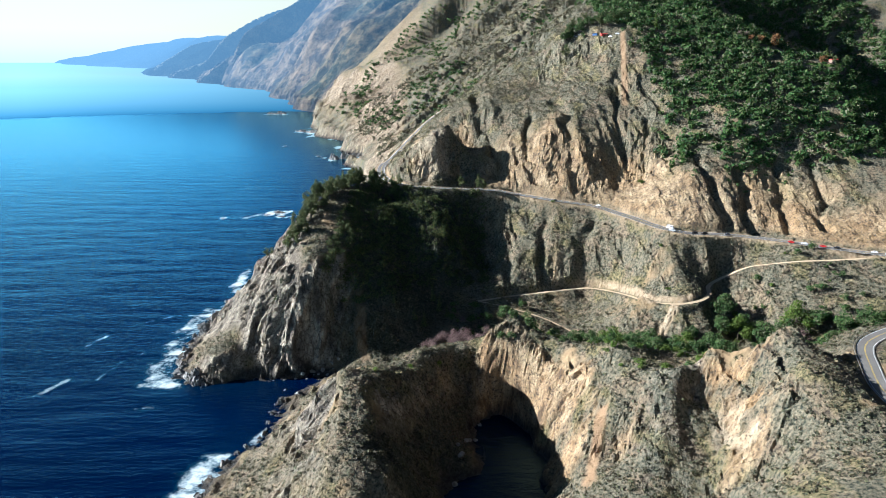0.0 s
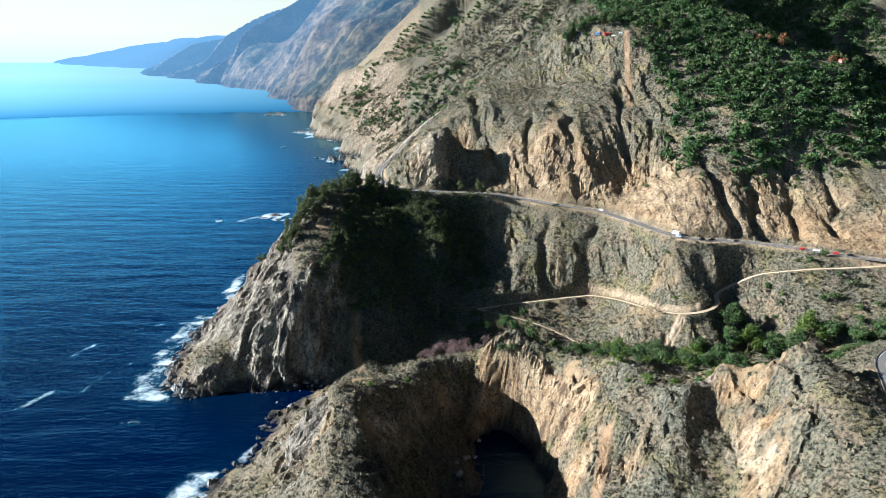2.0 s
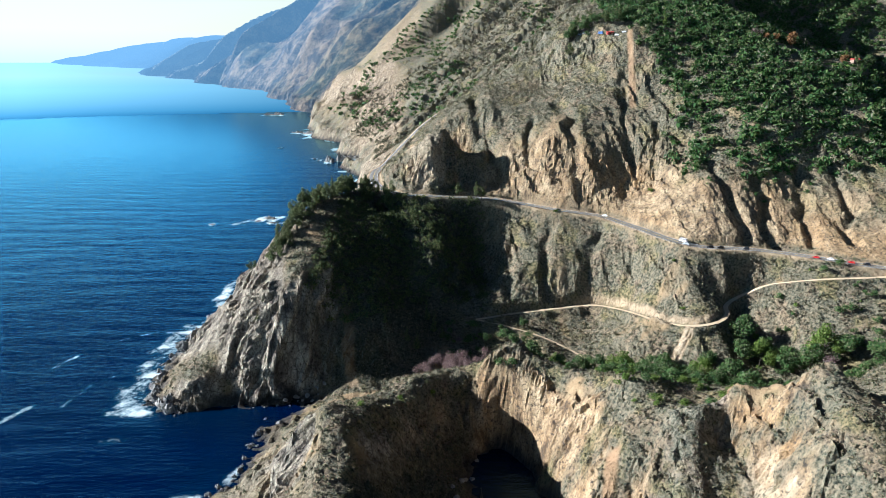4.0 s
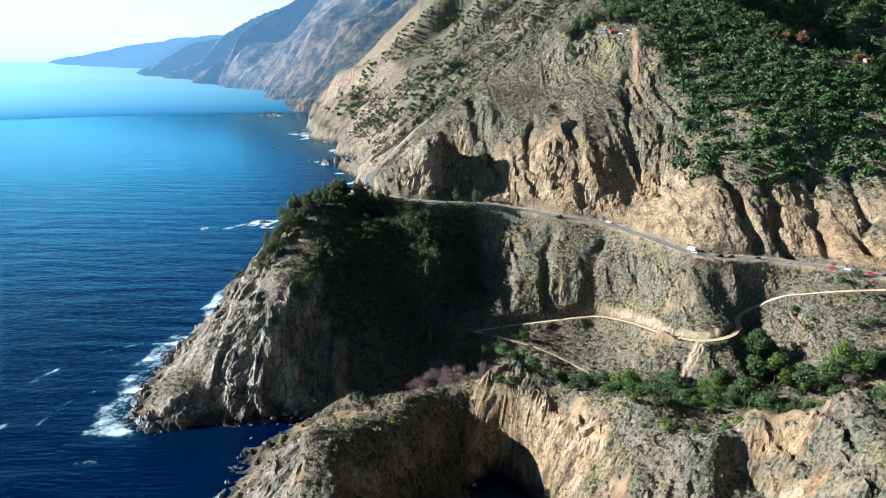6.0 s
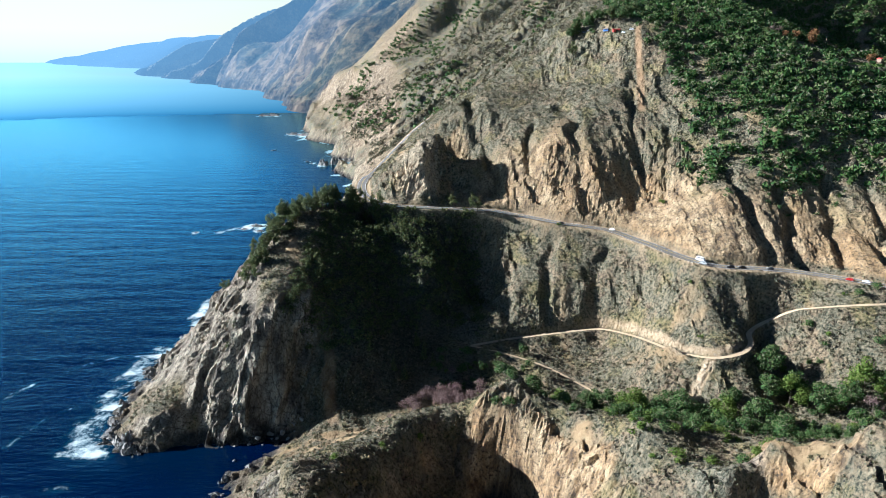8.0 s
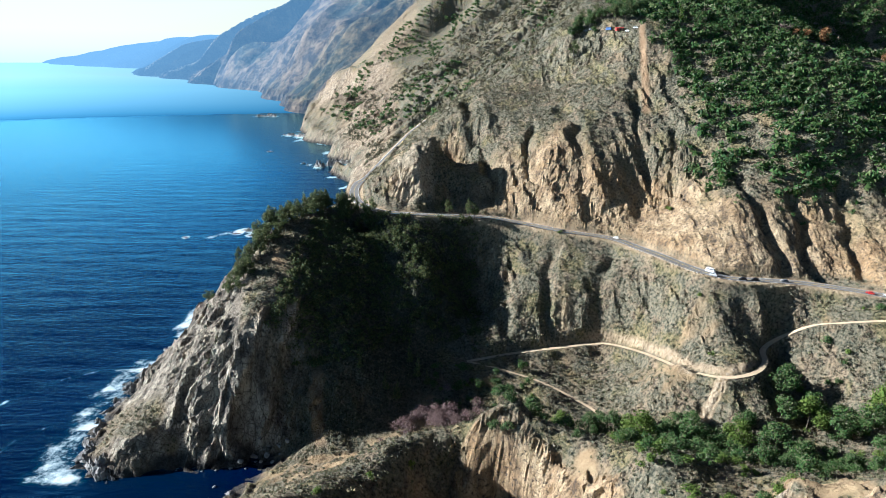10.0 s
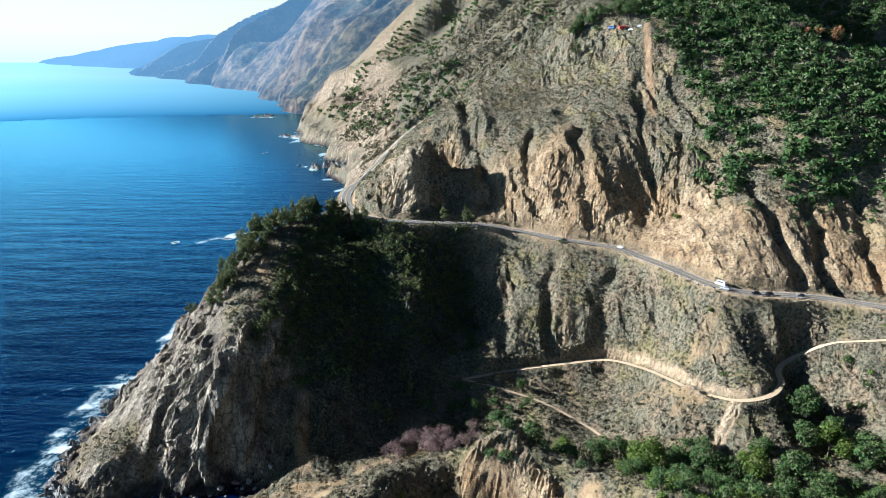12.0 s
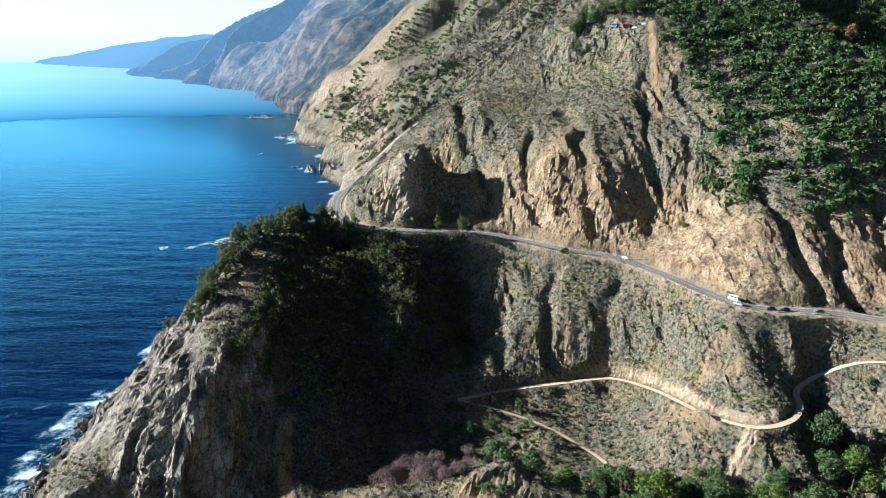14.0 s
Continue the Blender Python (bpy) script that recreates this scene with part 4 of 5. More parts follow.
def tree_lobes(kind, seed):
    r = np.random.default_rng(seed)
    out = []
    if kind == "cypress":  # wind-shaped, broad and layered
        for k in range(11):
            h = 4.0 + 10.0 * k / 10
            w = 3.4 * (1 - 0.55 * abs(h - 8) / 6)
            a = r.uniform(0, 6.28)
            out.append((w * 0.75 * math.cos(a), w * 0.75 * math.sin(a), h, w * r.uniform(0.55, 0.9), r.uniform(0.9, 1.7)))
    elif kind == "fir":
        for k in range(10):
            h = 2.0 + 13.0 * k / 9
            w = 3.0 * (1 - k / 10.5)
            a = r.uniform(0, 6.28)
            out.append((0.35 * w * math.cos(a), 0.35 * w * math.sin(a), h, w * r.uniform(0.8, 1.05), 0.9))
    elif kind == "oak":
        for k in range(9):
            a, q = r.uniform(0, 6.28), r.uniform(0.3, 2.5)
            out.append((q * math.cos(a), q * math.sin(a), r.uniform(2.4, 5.4), r.uniform(1.3, 2.1), r.uniform(1.0, 1.6)))
    elif kind == "big":
        for k in range(24):
            a, q = r.uniform(0, 6.28), 4.2 * r.uniform(0.05, 1) ** 0.6
            out.append((q * math.cos(a), q * math.sin(a), r.uniform(3.0, 6.5) + 4.6 * (1 - q / 4.4), r.uniform(1.3, 2.2), r.uniform(1.1, 1.7)))
    elif kind == "bush":
        for k in range(8):
            a, q = r.uniform(0, 6.28), r.uniform(0.2, 1.8)
            out.append((q * math.cos(a), q * math.sin(a), r.uniform(0.6, 2.3), r.uniform(0.9, 1.4), r.uniform(0.7, 1.1)))
    return out


def tree_meshes(kind, seed, leaf, count, size, tall):
    """Trunk with limbs, and crown."""
    r = np.random.default_rng(seed + 50)
    lobes = tree_lobes(kind, seed)
    lean = r.uniform(-0.5, 0.5, 2)
    trunk = [tube([(0, 0, -0.6), (lean[0] * 0.4, lean[1] * 0.4, tall * 0.3), (lean[0], lean[1], tall * 0.85)], [0.05 * tall * 0.55, 0.03 * tall * 0.6, 0.04])]
    for x, y, z, _, _ in lobes[::2]:
        trunk.append(tube([(lean[0] * 0.5, lean[1] * 0.5, max(0.4, z - 0.16 * tall)), (x, y, z)], [0.014 * tall, 0.03], 4))
    tv, tf = join(trunk)
    cv, cf = leaf_cloud(lobes, count, size, seed)
    return fill("trunk", tv, tf, True, (BARK,)), fill("crown", cv, cf, False, (leaf,))


KINDS = {}
for kind, leaf, count, size, tall, label in (
    ("cypress", DARK_LEAF, 1100, 0.58, 14.0, "dark green wind-shaped cypress on the rocky headland"),
    ("fir", DARK_LEAF, 900, 0.55, 15.5, "tall dark conical conifer on the slope"),
    ("oak", OAK, 620, 0.46, 6.0, "rounded green oak tree on the brushy hillside"),
    ("bush", BRIGHT_LEAF, 420, 0.36, 2.4, "bright green rounded bush in the gully"),
):
    KINDS[kind] = (label, [tree_meshes(kind, 100 + 7 * k, leaf, count, size, tall) for k in range(4)])
KINDS["big_tree"] = ("broad dark green tree in the creek ravine", [tree_meshes("big", 350 + 9 * k, OAK, 2700, 0.46, 9.5) for k in range(4)])
KINDS["olive_tree"] = ("broad olive-yellow tree in the creek ravine", [tree_meshes("big", 390, BRIGHT_LEAF, 2400, 0.46, 9.5)])
KINDS["rust_tree"] = ("rust-orange autumn tree beside the lawn", [tree_meshes("oak", 300, RUST_LEAF, 420, 0.6, 6.0)])
KINDS["bare_tree"] = ("pale leafless tree with fine pinkish twigs", [tree_meshes("oak", 310 + k, BARE_TWIG, 420, 0.35, 6.0) for k in range(2)])
KINDS["yellow_tree"] = ("olive-yellow tree in the gully", [tree_meshes("fir", 330, BRIGHT_LEAF, 420, 0.75, 15.5)])
NAMES = {"cypress": "cypress_tree", "fir": "conifer_tree", "oak": "oak_tree", "bush": "bush"}


def plant(kind, x, y, size=1.0, group="", z=None):
    label, meshes = KINDS[kind]
    trunk, crown = meshes[int(rng.integers(len(meshes)))]
    name = NAMES.get(kind, kind)
    tree = new(name)
    tree.empty_display_size = 0.5
    h = float(land(np.array([x]), np.array([y]))[0]) if z is None else z
    tree.matrix_basis = pose(x, y, h - 0.1, 0, 0, float(rng.uniform(0, 360))) @ Matrix.Diagonal((size, size, size * float(rng.uniform(0.85, 1.15)), 1))
    for part_name, me in (("trunk", trunk), ("crown", crown)):
        new(part_name, me).parent = tree
    return tagged(tree, label, "bush" if kind == "bush" else "tree", group)


def strew(n, x0, x1, y0, y1, seed):
    r = np.random.default_rng(seed)
    return r.uniform(x0, x1, n), r.uniform(y0, y1, n)


def road_clear(x, y):
    ok = np.ones(x.shape, bool)
    for line, half in ((ROAD_LINE, 6.5), (LOWER_LINE, 6.5), (TRAIL_LINE, 2.6), (SHORT_LINE, 5.0)):
        ok &= near_line(x, y, line)[0] > half
    return ok


def thick_wood(x, y):
    """Where oak wood covers the hill, 0 to 1."""
    edge = 206 + 0.10 * (y - 560) - 0.0011 * np.clip(y - 640, 0, 400) ** 2 + 26 * (cloud(x / 40, y / 40, 91, 3) - 0.5)
    w = step(edge - 18, edge + 14, x) * step(562, 602, y + 0.1 * (x - 250) - 30 * step(215, 225, x) * step(246, 236, x))
    clearing = np.minimum(np.hypot((x - 352) / 26, (y - 748) / 17), np.minimum(np.hypot((x - 380) / 28, (y - 707) / 12), np.hypot((x - 384) / 16, (y - 768) / 14)))
    return w * step(0.24, 0.40, cloud(x / 17, y / 17, 93, 3)) * step(0.8, 1.1, clearing)


def copies(v, f, x, y, z, size, seed):
    """One mesh of many turned and scaled copies."""
    r = np.random.default_rng(seed)
    a = r.uniform(0, 6.28, len(x))[:, None]
    base = v[None] * np.stack([size, size, size * r.uniform(0.7, 1.2, len(x))], -1)[:, None]
    rot = np.stack([base[..., 0] * np.cos(a) - base[..., 1] * np.sin(a), base[..., 0] * np.sin(a) + base[..., 1] * np.cos(a), base[..., 2]], -1)
    out = rot + np.stack([x, y, z], -1)[:, None]
    faces = f[None] + (np.arange(len(x)) * len(v))[:, None, None]
    return out.reshape(-1, 3), faces.reshape(-1, f.shape[1])


def stuff(name, parts, mat, label, category):
    v, f = join(parts)
    return tagged(new(name, fill(name, v, f, False, (mat,))), label, category, kind="stuff")


def shrub_shape(seed):
    """A low dome of leaf clumps."""
    return leaf_cloud([(0, 0, 0.35, 0.8, 0.55), (0.4, 0.2, 0.3, 0.5, 0.4), (-0.3, 0.3, 0.3, 0.5, 0.4)], 8, 0.8, seed, 0.6)


# scrub on the slopes
parts = []
for k in range(4):
    x, y = strew(34000, -200, 335, 215, 1050, 400 + k)
    z, z0, st, _ = land(x, y, full=True)
    m = masks(x, y, z, z0, st, 0)
    keep = (rng.random(len(x)) < 0.02 + 0.95 * m["brush"] - 0.45 * m["rock"]) & (z > 7) & (m["bare"] < 0.3) & (m["pale"] < 0.4) & (m["lawn"] < 0.3) & road_clear(x, y) & (st < 2.6)
    x, y, z = x[keep], y[keep], z[keep]
    parts.append(copies(*shrub_shape(500 + k), x, y, z - 0.1, 0.45 + 1.1 * rng.random(len(x)) ** 2, 510 + k))
stuff("scrub", parts, SCRUB, "grey-green and brown coastal scrub covering the slopes", "shrubs")

# oak wood on the hill
parts = []
for k in range(3):
    x, y = strew(8600, 190, 660, 540, 1200, 600 + k)
    keep = rng.random(len(x)) < thick_wood(x, y) * 0.92
    x, y = x[keep], y[keep]
    z = land(x, y)
    parts.append(copies(*leaf_cloud(tree_lobes("oak", 640 + k), 38, 1.7, 650 + k), x, y, z - 2.2, 0.5 + 1.15 * rng.random(len(x)) ** 1.6, 660 + k))
stuff("oak_wood", parts, OAK, "dense green oak wood and tall brush on the hillside", "trees")

# dark wood on the shaded side of the headland, added to deepen its shade
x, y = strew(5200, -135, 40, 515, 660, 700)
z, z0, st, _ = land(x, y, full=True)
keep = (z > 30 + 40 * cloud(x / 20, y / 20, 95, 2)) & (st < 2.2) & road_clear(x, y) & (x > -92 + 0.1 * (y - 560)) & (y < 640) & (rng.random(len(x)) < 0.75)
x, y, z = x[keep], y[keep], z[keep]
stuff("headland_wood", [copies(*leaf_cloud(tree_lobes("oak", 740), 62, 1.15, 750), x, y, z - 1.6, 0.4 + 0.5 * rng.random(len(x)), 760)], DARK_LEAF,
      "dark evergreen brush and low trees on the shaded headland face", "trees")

# cypresses along the crown of the headland
for i in range(86):
    s = i / 85
    line = np.array(((-128, 556), (-118, 588), (-110, 618), (-98, 642), (-70, 650), (-44, 642)))
    u = s * (len(line) - 1.001)
    p = line[int(u)] + (u % 1) * (line[int(u) + 1] - line[int(u)]) + rng.normal(0, 6.0, 2)
    if road_clear(p[:1], p[1:])[0]:
        plant("fir" if i % 5 == 2 else "cypress", p[0], p[1], float(rng.uniform(0.75, 1.3)), "cypresses on the headland")
for x, y, s in ((-131, 508, 0.5), (-158, 588, 0.75), (-152, 584, 0.6), (-120, 545, 0.8), (18, 646, 0.9), (34, 639, 1.0), (38, 638, 0.8), (-128, 516, 0.4)):
    plant("cypress", x, y, s, "cypresses on the headland")
for x, y, s in ((-14, 503, 1.0), (-2, 520, 1.0), (4, 516, 0.8), (-22, 506, 0.8), (-38, 512, 0.7), (-8, 530, 0.9), (14, 658, 0.7)):
    plant("fir", x, y, s, "conifers in the gully")
# the wooded creek: tall broad trees in a dense belt behind the near ridge
CREEK_TREES = ((45, 436, 1.6), (62, 450, 1.7), (107, 462, 1.9), (120, 445, 2.6), (136, 448, 1.7), (146, 440, 2.3), (158, 436, 1.6), (168, 434, 2.0), (182, 424, 2.4), (196, 446, 2.0), (204, 466, 2.1), (207, 443, 2.4), (220, 434, 2.5),
               (214, 452, 1.8), (232, 428, 2.0), (239, 430, 2.4), (252, 426, 2.3), (262, 414, 1.9), (275, 410, 2.1), (290, 405, 2.0), (190, 412, 1.8), (225, 406, 1.9), (94, 455, 1.7), (80, 458, 1.5), (128, 458, 1.4), (150, 452, 1.3), (174, 442, 1.5))
for i, (x, y, s) in enumerate(CREEK_TREES):
    plant("big_tree" if i % 4 != 3 else "olive_tree", x, y, s * 0.8, "trees along the creek")
for i in range(130):
    line = np.array(((40, 452), (86, 452), (115, 446), (155, 431), (190, 416), (225, 403), (262, 396), (300, 397)))
    q = rng.uniform(0, 1) * (len(line) - 1.001)
    p = line[int(q)] + (q % 1) * (line[int(q) + 1] - line[int(q)]) + rng.normal(0, 1, 2) * (10, 14)
    if road_clear(p[:1], p[1:])[0]:
        kind = "bush" if i % 3 == 0 else "oak"
        plant(kind, p[0], p[1], float(rng.uniform(0.8, 1.4)) * (1.3 if kind == "bush" else 1.0), "trees along the creek")
for i in range(80):
    x = float(rng.uniform(98, 285))
    y = 428 - 0.14 * (x - 98) + float(rng.uniform(-34, 6))
    if road_clear(np.array([x]), np.array([y]))[0]:
        plant(("oak", "big_tree", "oak", "bush")[i % 4], x, y, float(rng.uniform(0.8, 1.3)) * (0.75 if i % 4 == 1 else 1.0), "trees along the creek")
for i in range(60):
    x, y = float(rng.uniform(192, 290)), float(rng.uniform(425, 492))
    if road_clear(np.array([x]), np.array([y]))[0]:
        plant(("oak", "bush", "oak")[i % 3], x, y, float(rng.uniform(0.5, 1.1)), "brush in the gully")
for i in range(40):
    x, y = float(rng.uniform(95, 165)), float(rng.uniform(345, 425))
    plant(("bush", "oak", "bush")[i % 3], x, y, float(rng.uniform(0.8, 1.6)), "brush in the gully")
# a thicket of leafless trees, with green bushes above it
for i in range(44):
    x, y = float(rng.normal(12, 12)), float(rng.normal(486, 6))
    plant("bare_tree", x, y, float(rng.uniform(1.0, 1.6)), "leafless trees")
for i in range(46):
    x, y = float(rng.uniform(8, 70)), float(rng.uniform(492, 532))
    if road_clear(np.array([x]), np.array([y]))[0]:
        plant(("oak", "bush", "oak", "oak")[i % 4], x, y, float(rng.uniform(0.6, 1.2)), "brush in the gully")
for x, y, s in ((106, 380, 2.0), (116, 372, 1.4), (150, 352, 1.5), (143, 345, 1.1), (120, 420, 1.6), (173, 520, 1.0), (171, 487, 1.0), (216, 468, 1.5), (180, 612, 1.2), (100, 612, 0.9), (-2, 420, 1.3), (-20, 400, 1.0), (-40, 372, 1.1)):
    plant("bush", x, y, s, "bright bushes")
for x, y, s in ((58, 466, 1.2), (238, 418, 1.6), (-6, 440, 0.6), (-20, 448, 0.6), (206, 424, 0.8), (14, 482, 0.8), (30, 480, 0.8)):
    plant("bare_tree", x, y, s, "leafless trees")
for x, y, s in ((352, 757, 2.2), (338, 762, 1.4), (329, 764, 1.2), (378, 705, 1.5)):
    plant("rust_tree", x, y, s, "autumn trees")
for x, y, s, kind in ((408, 768, 1.5, "big_tree"), (414, 756, 1.3, "cypress"), (400, 742, 1.1, "yellow_tree"), (372, 790, 1.2, "big_tree"), (345, 775, 0.9, "big_tree"), (330, 742, 0.7, "oak"), (396, 726, 1.0, "oak"), (366, 722, 0.9, "oak"),
                      (410, 722, 1.3, "big_tree"), (358, 783, 1.4, "oak"), (232, 788, 1.1, "yellow_tree"), (318, 768, 1.4, "bare_tree"), (326, 772, 1.2, "bare_tree"), (388, 700, 0.8, "cypress")):
    plant(kind, x, y, s, "trees on the hilltop")
for i in range(26):
    plant("big_tree" if i % 3 else "cypress", 138 + 2.6 * i + float(rng.normal(0, 3)), 824 + float(rng.normal(0, 9)), float(rng.uniform(0.8, 1.3)), "trees on the hilltop")
for i in range(46):
    x, y = float(rng.uniform(150, 430)), float(rng.uniform(735, 860))
    if thick_wood(np.array([x]), np.array([y]))[0] > 0.2 or y > 790:
        plant("oak", x, y, float(rng.uniform(0.8, 1.5)), "trees on the hilltop")

# woods in the ravines of the farther hills
x, y = strew(9000, -420, 420, 1000, 2850, 820)
z, z0, st, _ = land(x, y, full=True)
keep = (cloud(x / 130 + 3, y / 220, 97, 3) > 0.545) & (z > 60) & (rng.random(len(x)) < 0.6)
x, y, z = x[keep], y[keep], z[keep]
stuff("far_wood", [copies(*leaf_cloud(tree_lobes("oak", 840), 34, 2.0, 850), x, y, z - 1.5, 1.0 + 1.3 * rng.random(len(x)), 860)], OAK, "dark woods in the ravines of the farther hills", "trees")

# brush on the farther ridges
x, y = strew(24000, -260, 330, 960, 2300, 870)
z, z0, st, _ = land(x, y, full=True)
keep = (cloud(x / 45 + 7, y / 60, 99, 3) > 0.43) & (z > 40) & (rng.random(len(x)) < 0.8)
x, y, z = x[keep], y[keep], z[keep]
stuff("scrub", [copies(*leaf_cloud(tree_lobes("bush", 880), 14, 1.5, 890), x, y, z - 0.6, 0.8 + 1.2 * rng.random(len(x)), 895)], SCRUB, "dark brush spread over the farther ridges", "shrubs")

# ---- loose things ----
STONE = plain("wet_boulder", (0.17, 0.16, 0.145), 0.75, 0.6, 0.55)
PALE_STONE = plain("pale_boulder", (0.24, 0.225, 0.20), 0.85, 0.6, 0.4)
RUBBER, GLASS = plain("tyre_rubber", (0.02, 0.02, 0.02), 0.8, 8, 0.2), plain("dark_glass", (0.015, 0.018, 0.022), 0.08, 3, 0.2)
CHROME, WHITE_LINE = plain("rim_metal", (0.55, 0.55, 0.56), 0.35, 6, 0.1, 0.9), plain("white_road_paint", (0.78, 0.78, 0.75), 0.7, 1.2, 0.12)
YELLOW_LINE, TIMBER = plain("yellow_road_paint", (0.65, 0.45, 0.06), 0.7, 1.2, 0.15), plain("grey_timber", (0.22, 0.17, 0.12), 0.9, 2.5, 0.3)
CONCRETE, WHITEWASH = plain("concrete_wall", (0.42, 0.41, 0.38), 0.9, 0.7, 0.2), plain("white_wall_paint", (0.27, 0.26, 0.24), 0.8, 0.8, 0.2)
GUARD_STONE = plain("weathered_stone", (0.16, 0.15, 0.13), 0.9, 0.9, 0.25)
ROOF = plain("pale_metal_roof", (0.66, 0.67, 0.68), 0.45, 0.6, 0.12)
SHED_RED = plain("red_shed_paint", (0.42, 0.045, 0.03), 0.7, 0.9, 0.25)
HEADLIGHT, TAILLIGHT = plain("headlight_lens", (0.7, 0.72, 0.74), 0.1, 5, 0.1), plain("tail_light_lens", (0.4, 0.01, 0.01), 0.2, 5, 0.1)


def part(name, bm, mat, parent, label=""):
    """Links a bmesh as one mesh under a thing or a part."""
    me = bpy.data.meshes.new(name)
    bm.to_mesh(me)
    bm.free()
    me.materials.append(mat)
    ob = new(name, me)
    ob.parent = parent
    return tagged(ob, label) if label else ob


def block(size, at=(0, 0, 0), bevel=0.0, taper=1.0):
    """A bevelled box, its top narrowed by taper."""
    bm = bmesh.new()
    bmesh.ops.create_cube(bm, size=1.0)
    for v in bm.verts:
        k = taper if v.co.z > 0 else 1.0
        v.co = Vector((v.co.x * size[0] * k + at[0], v.co.y * size[1] * k + at[1], v.co.z * size[2] + at[2]))
    if bevel:
        bmesh.ops.bevel(bm, geom=bm.edges[:], offset=bevel, segments=2, profile=0.6, affect="EDGES")
    return bm


def rod(radius, depth, at=(0, 0, 0), turn=None, sides=12, top=None):
    bm = bmesh.new()
    bmesh.ops.create_cone(bm, cap_ends=True, segments=sides, radius1=radius, radius2=radius if top is None else top, depth=depth)
    bmesh.ops.transform(bm, matrix=Matrix.Translation(at) @ (turn or Matrix()), verts=bm.verts[:])
    return bm


def boulder_mesh(seed, mat):
    """An angular, broken rock about 2 m across."""
    r = random.Random(seed)
    bm = bmesh.new()
    bmesh.ops.create_icosphere(bm, subdivisions=2, radius=1.0)
    planes = [(Vector((r.gauss(0, 1), r.gauss(0, 1), r.gauss(0, 0.8))).normalized(), r.uniform(0.38, 0.8)) for _ in range(11)]
    for v in bm.verts:
        for n, d in planes:
            over = v.co.dot(n) - d
            if over > 0:
                v.co -= n * over
        v.co *= 1 + 0.10 * (r.random() - 0.5)
        v.co.z *= 0.75
    me = bpy.data.meshes.new("boulder")
    bm.to_mesh(me)
    bm.free()
    me.materials.append(mat)
    return me


DARK_ROCKS, PALE_ROCKS = [boulder_mesh(20 + k, STONE) for k in range(5)], [boulder_mesh(40 + k, PALE_STONE) for k in range(4)]


def boulder(name, x, y, z, sx, sy, sz, pale=False, label="", group=""):
    me = random.choice(PALE_ROCKS if pale else DARK_ROCKS)
    ob = new(name, me)
    ob.matrix_basis = pose(x, y, z, random.uniform(-12, 12), random.uniform(-12, 12), random.uniform(0, 360)) @ Matrix.Diagonal((sx, sy, sz, 1))
    return tagged(ob, label, "rock", group)


random.seed(5)
# fallen blocks on the beach at the head of the inlet
for x, y, s in ((-107, 478, 2.6), (-101, 486, 3.2), (-97, 490, 2.4), (-92, 484, 2.6), (-86, 488, 2.2), (-112, 474, 1.8), (-95, 478, 1.7), (-88, 480, 1.8), (-80, 486, 2.0), (-116, 456, 1.7), (-103, 474, 1.5), (-99, 481, 1.4), (-84, 482, 1.2), (-78, 492, 1.6), (-120, 472, 1.5), (-128, 471, 1.3)):
    h = max(float(land(np.array([x]), np.array([y]))[0]), -0.6)
    boulder("boulder", x, y, h + 0.25 * s, s, s * random.uniform(0.7, 1.0), s, True, "pale grey fallen boulder on the beach of the inlet", "beach boulders")
for x, y, s in ((12, 358, 3.0), (15, 376, 3.4), (22, 389, 2.6), (26, 408, 2.4), (8, 342, 2.6), (10, 366, 2.2), (18, 383, 2.0)):
    h = max(float(land(np.array([x]), np.array([y]))[0]), -0.6)
    boulder("boulder", x, y, h + 0.2 * s, s, s * 0.9, s, True, "pale rock at the foot of the shaded cove wall", "cove boulders")
# ragged rocks with several peaks
def stack_mesh(seed, mat):
    r = np.random.default_rng(seed)
    u = np.linspace(-1, 1, 13)
    x, y = np.meshgrid(u, u)
    d = np.hypot(x, y)
    z = (1 - d) * 0.7 + 0.9 * (facets(x * 2.6 + seed, y * 2.6, 0 * x, seed) + 0.5 * facets(x * 6 + seed, y * 6, 0 * x, seed + 3)) - 0.15
    z = np.where(d > 0.95, -0.4, z)
    j = 0.05 * r.normal(size=(2, 13, 13))
    return fill("sea_rock", np.column_stack([(x + j[0]).ravel(), (y + j[1]).ravel(), z.ravel()]), sheet(u, u).reshape(-1, 4), False, (mat,))


STACKS = [[stack_mesh(60 + 5 * k + q, mat) for k in range(3)] for q, mat in enumerate((STONE, PALE_STONE))]
def shelf_rock(p, size, label):
    h = max(float(land(p[:1], p[1:])[0]), -0.5)
    ob = new("shore_rock", random.choice(STACKS[0]))
    ob.matrix_basis = pose(p[0], p[1], h - 0.1 * size, 0, 0, random.uniform(0, 360)) @ Matrix.Diagonal((size * 1.5, size * random.uniform(0.7, 1.1), size * random.uniform(0.9, 1.5), 1))
    tagged(ob, label, "rock", "shelf rocks")


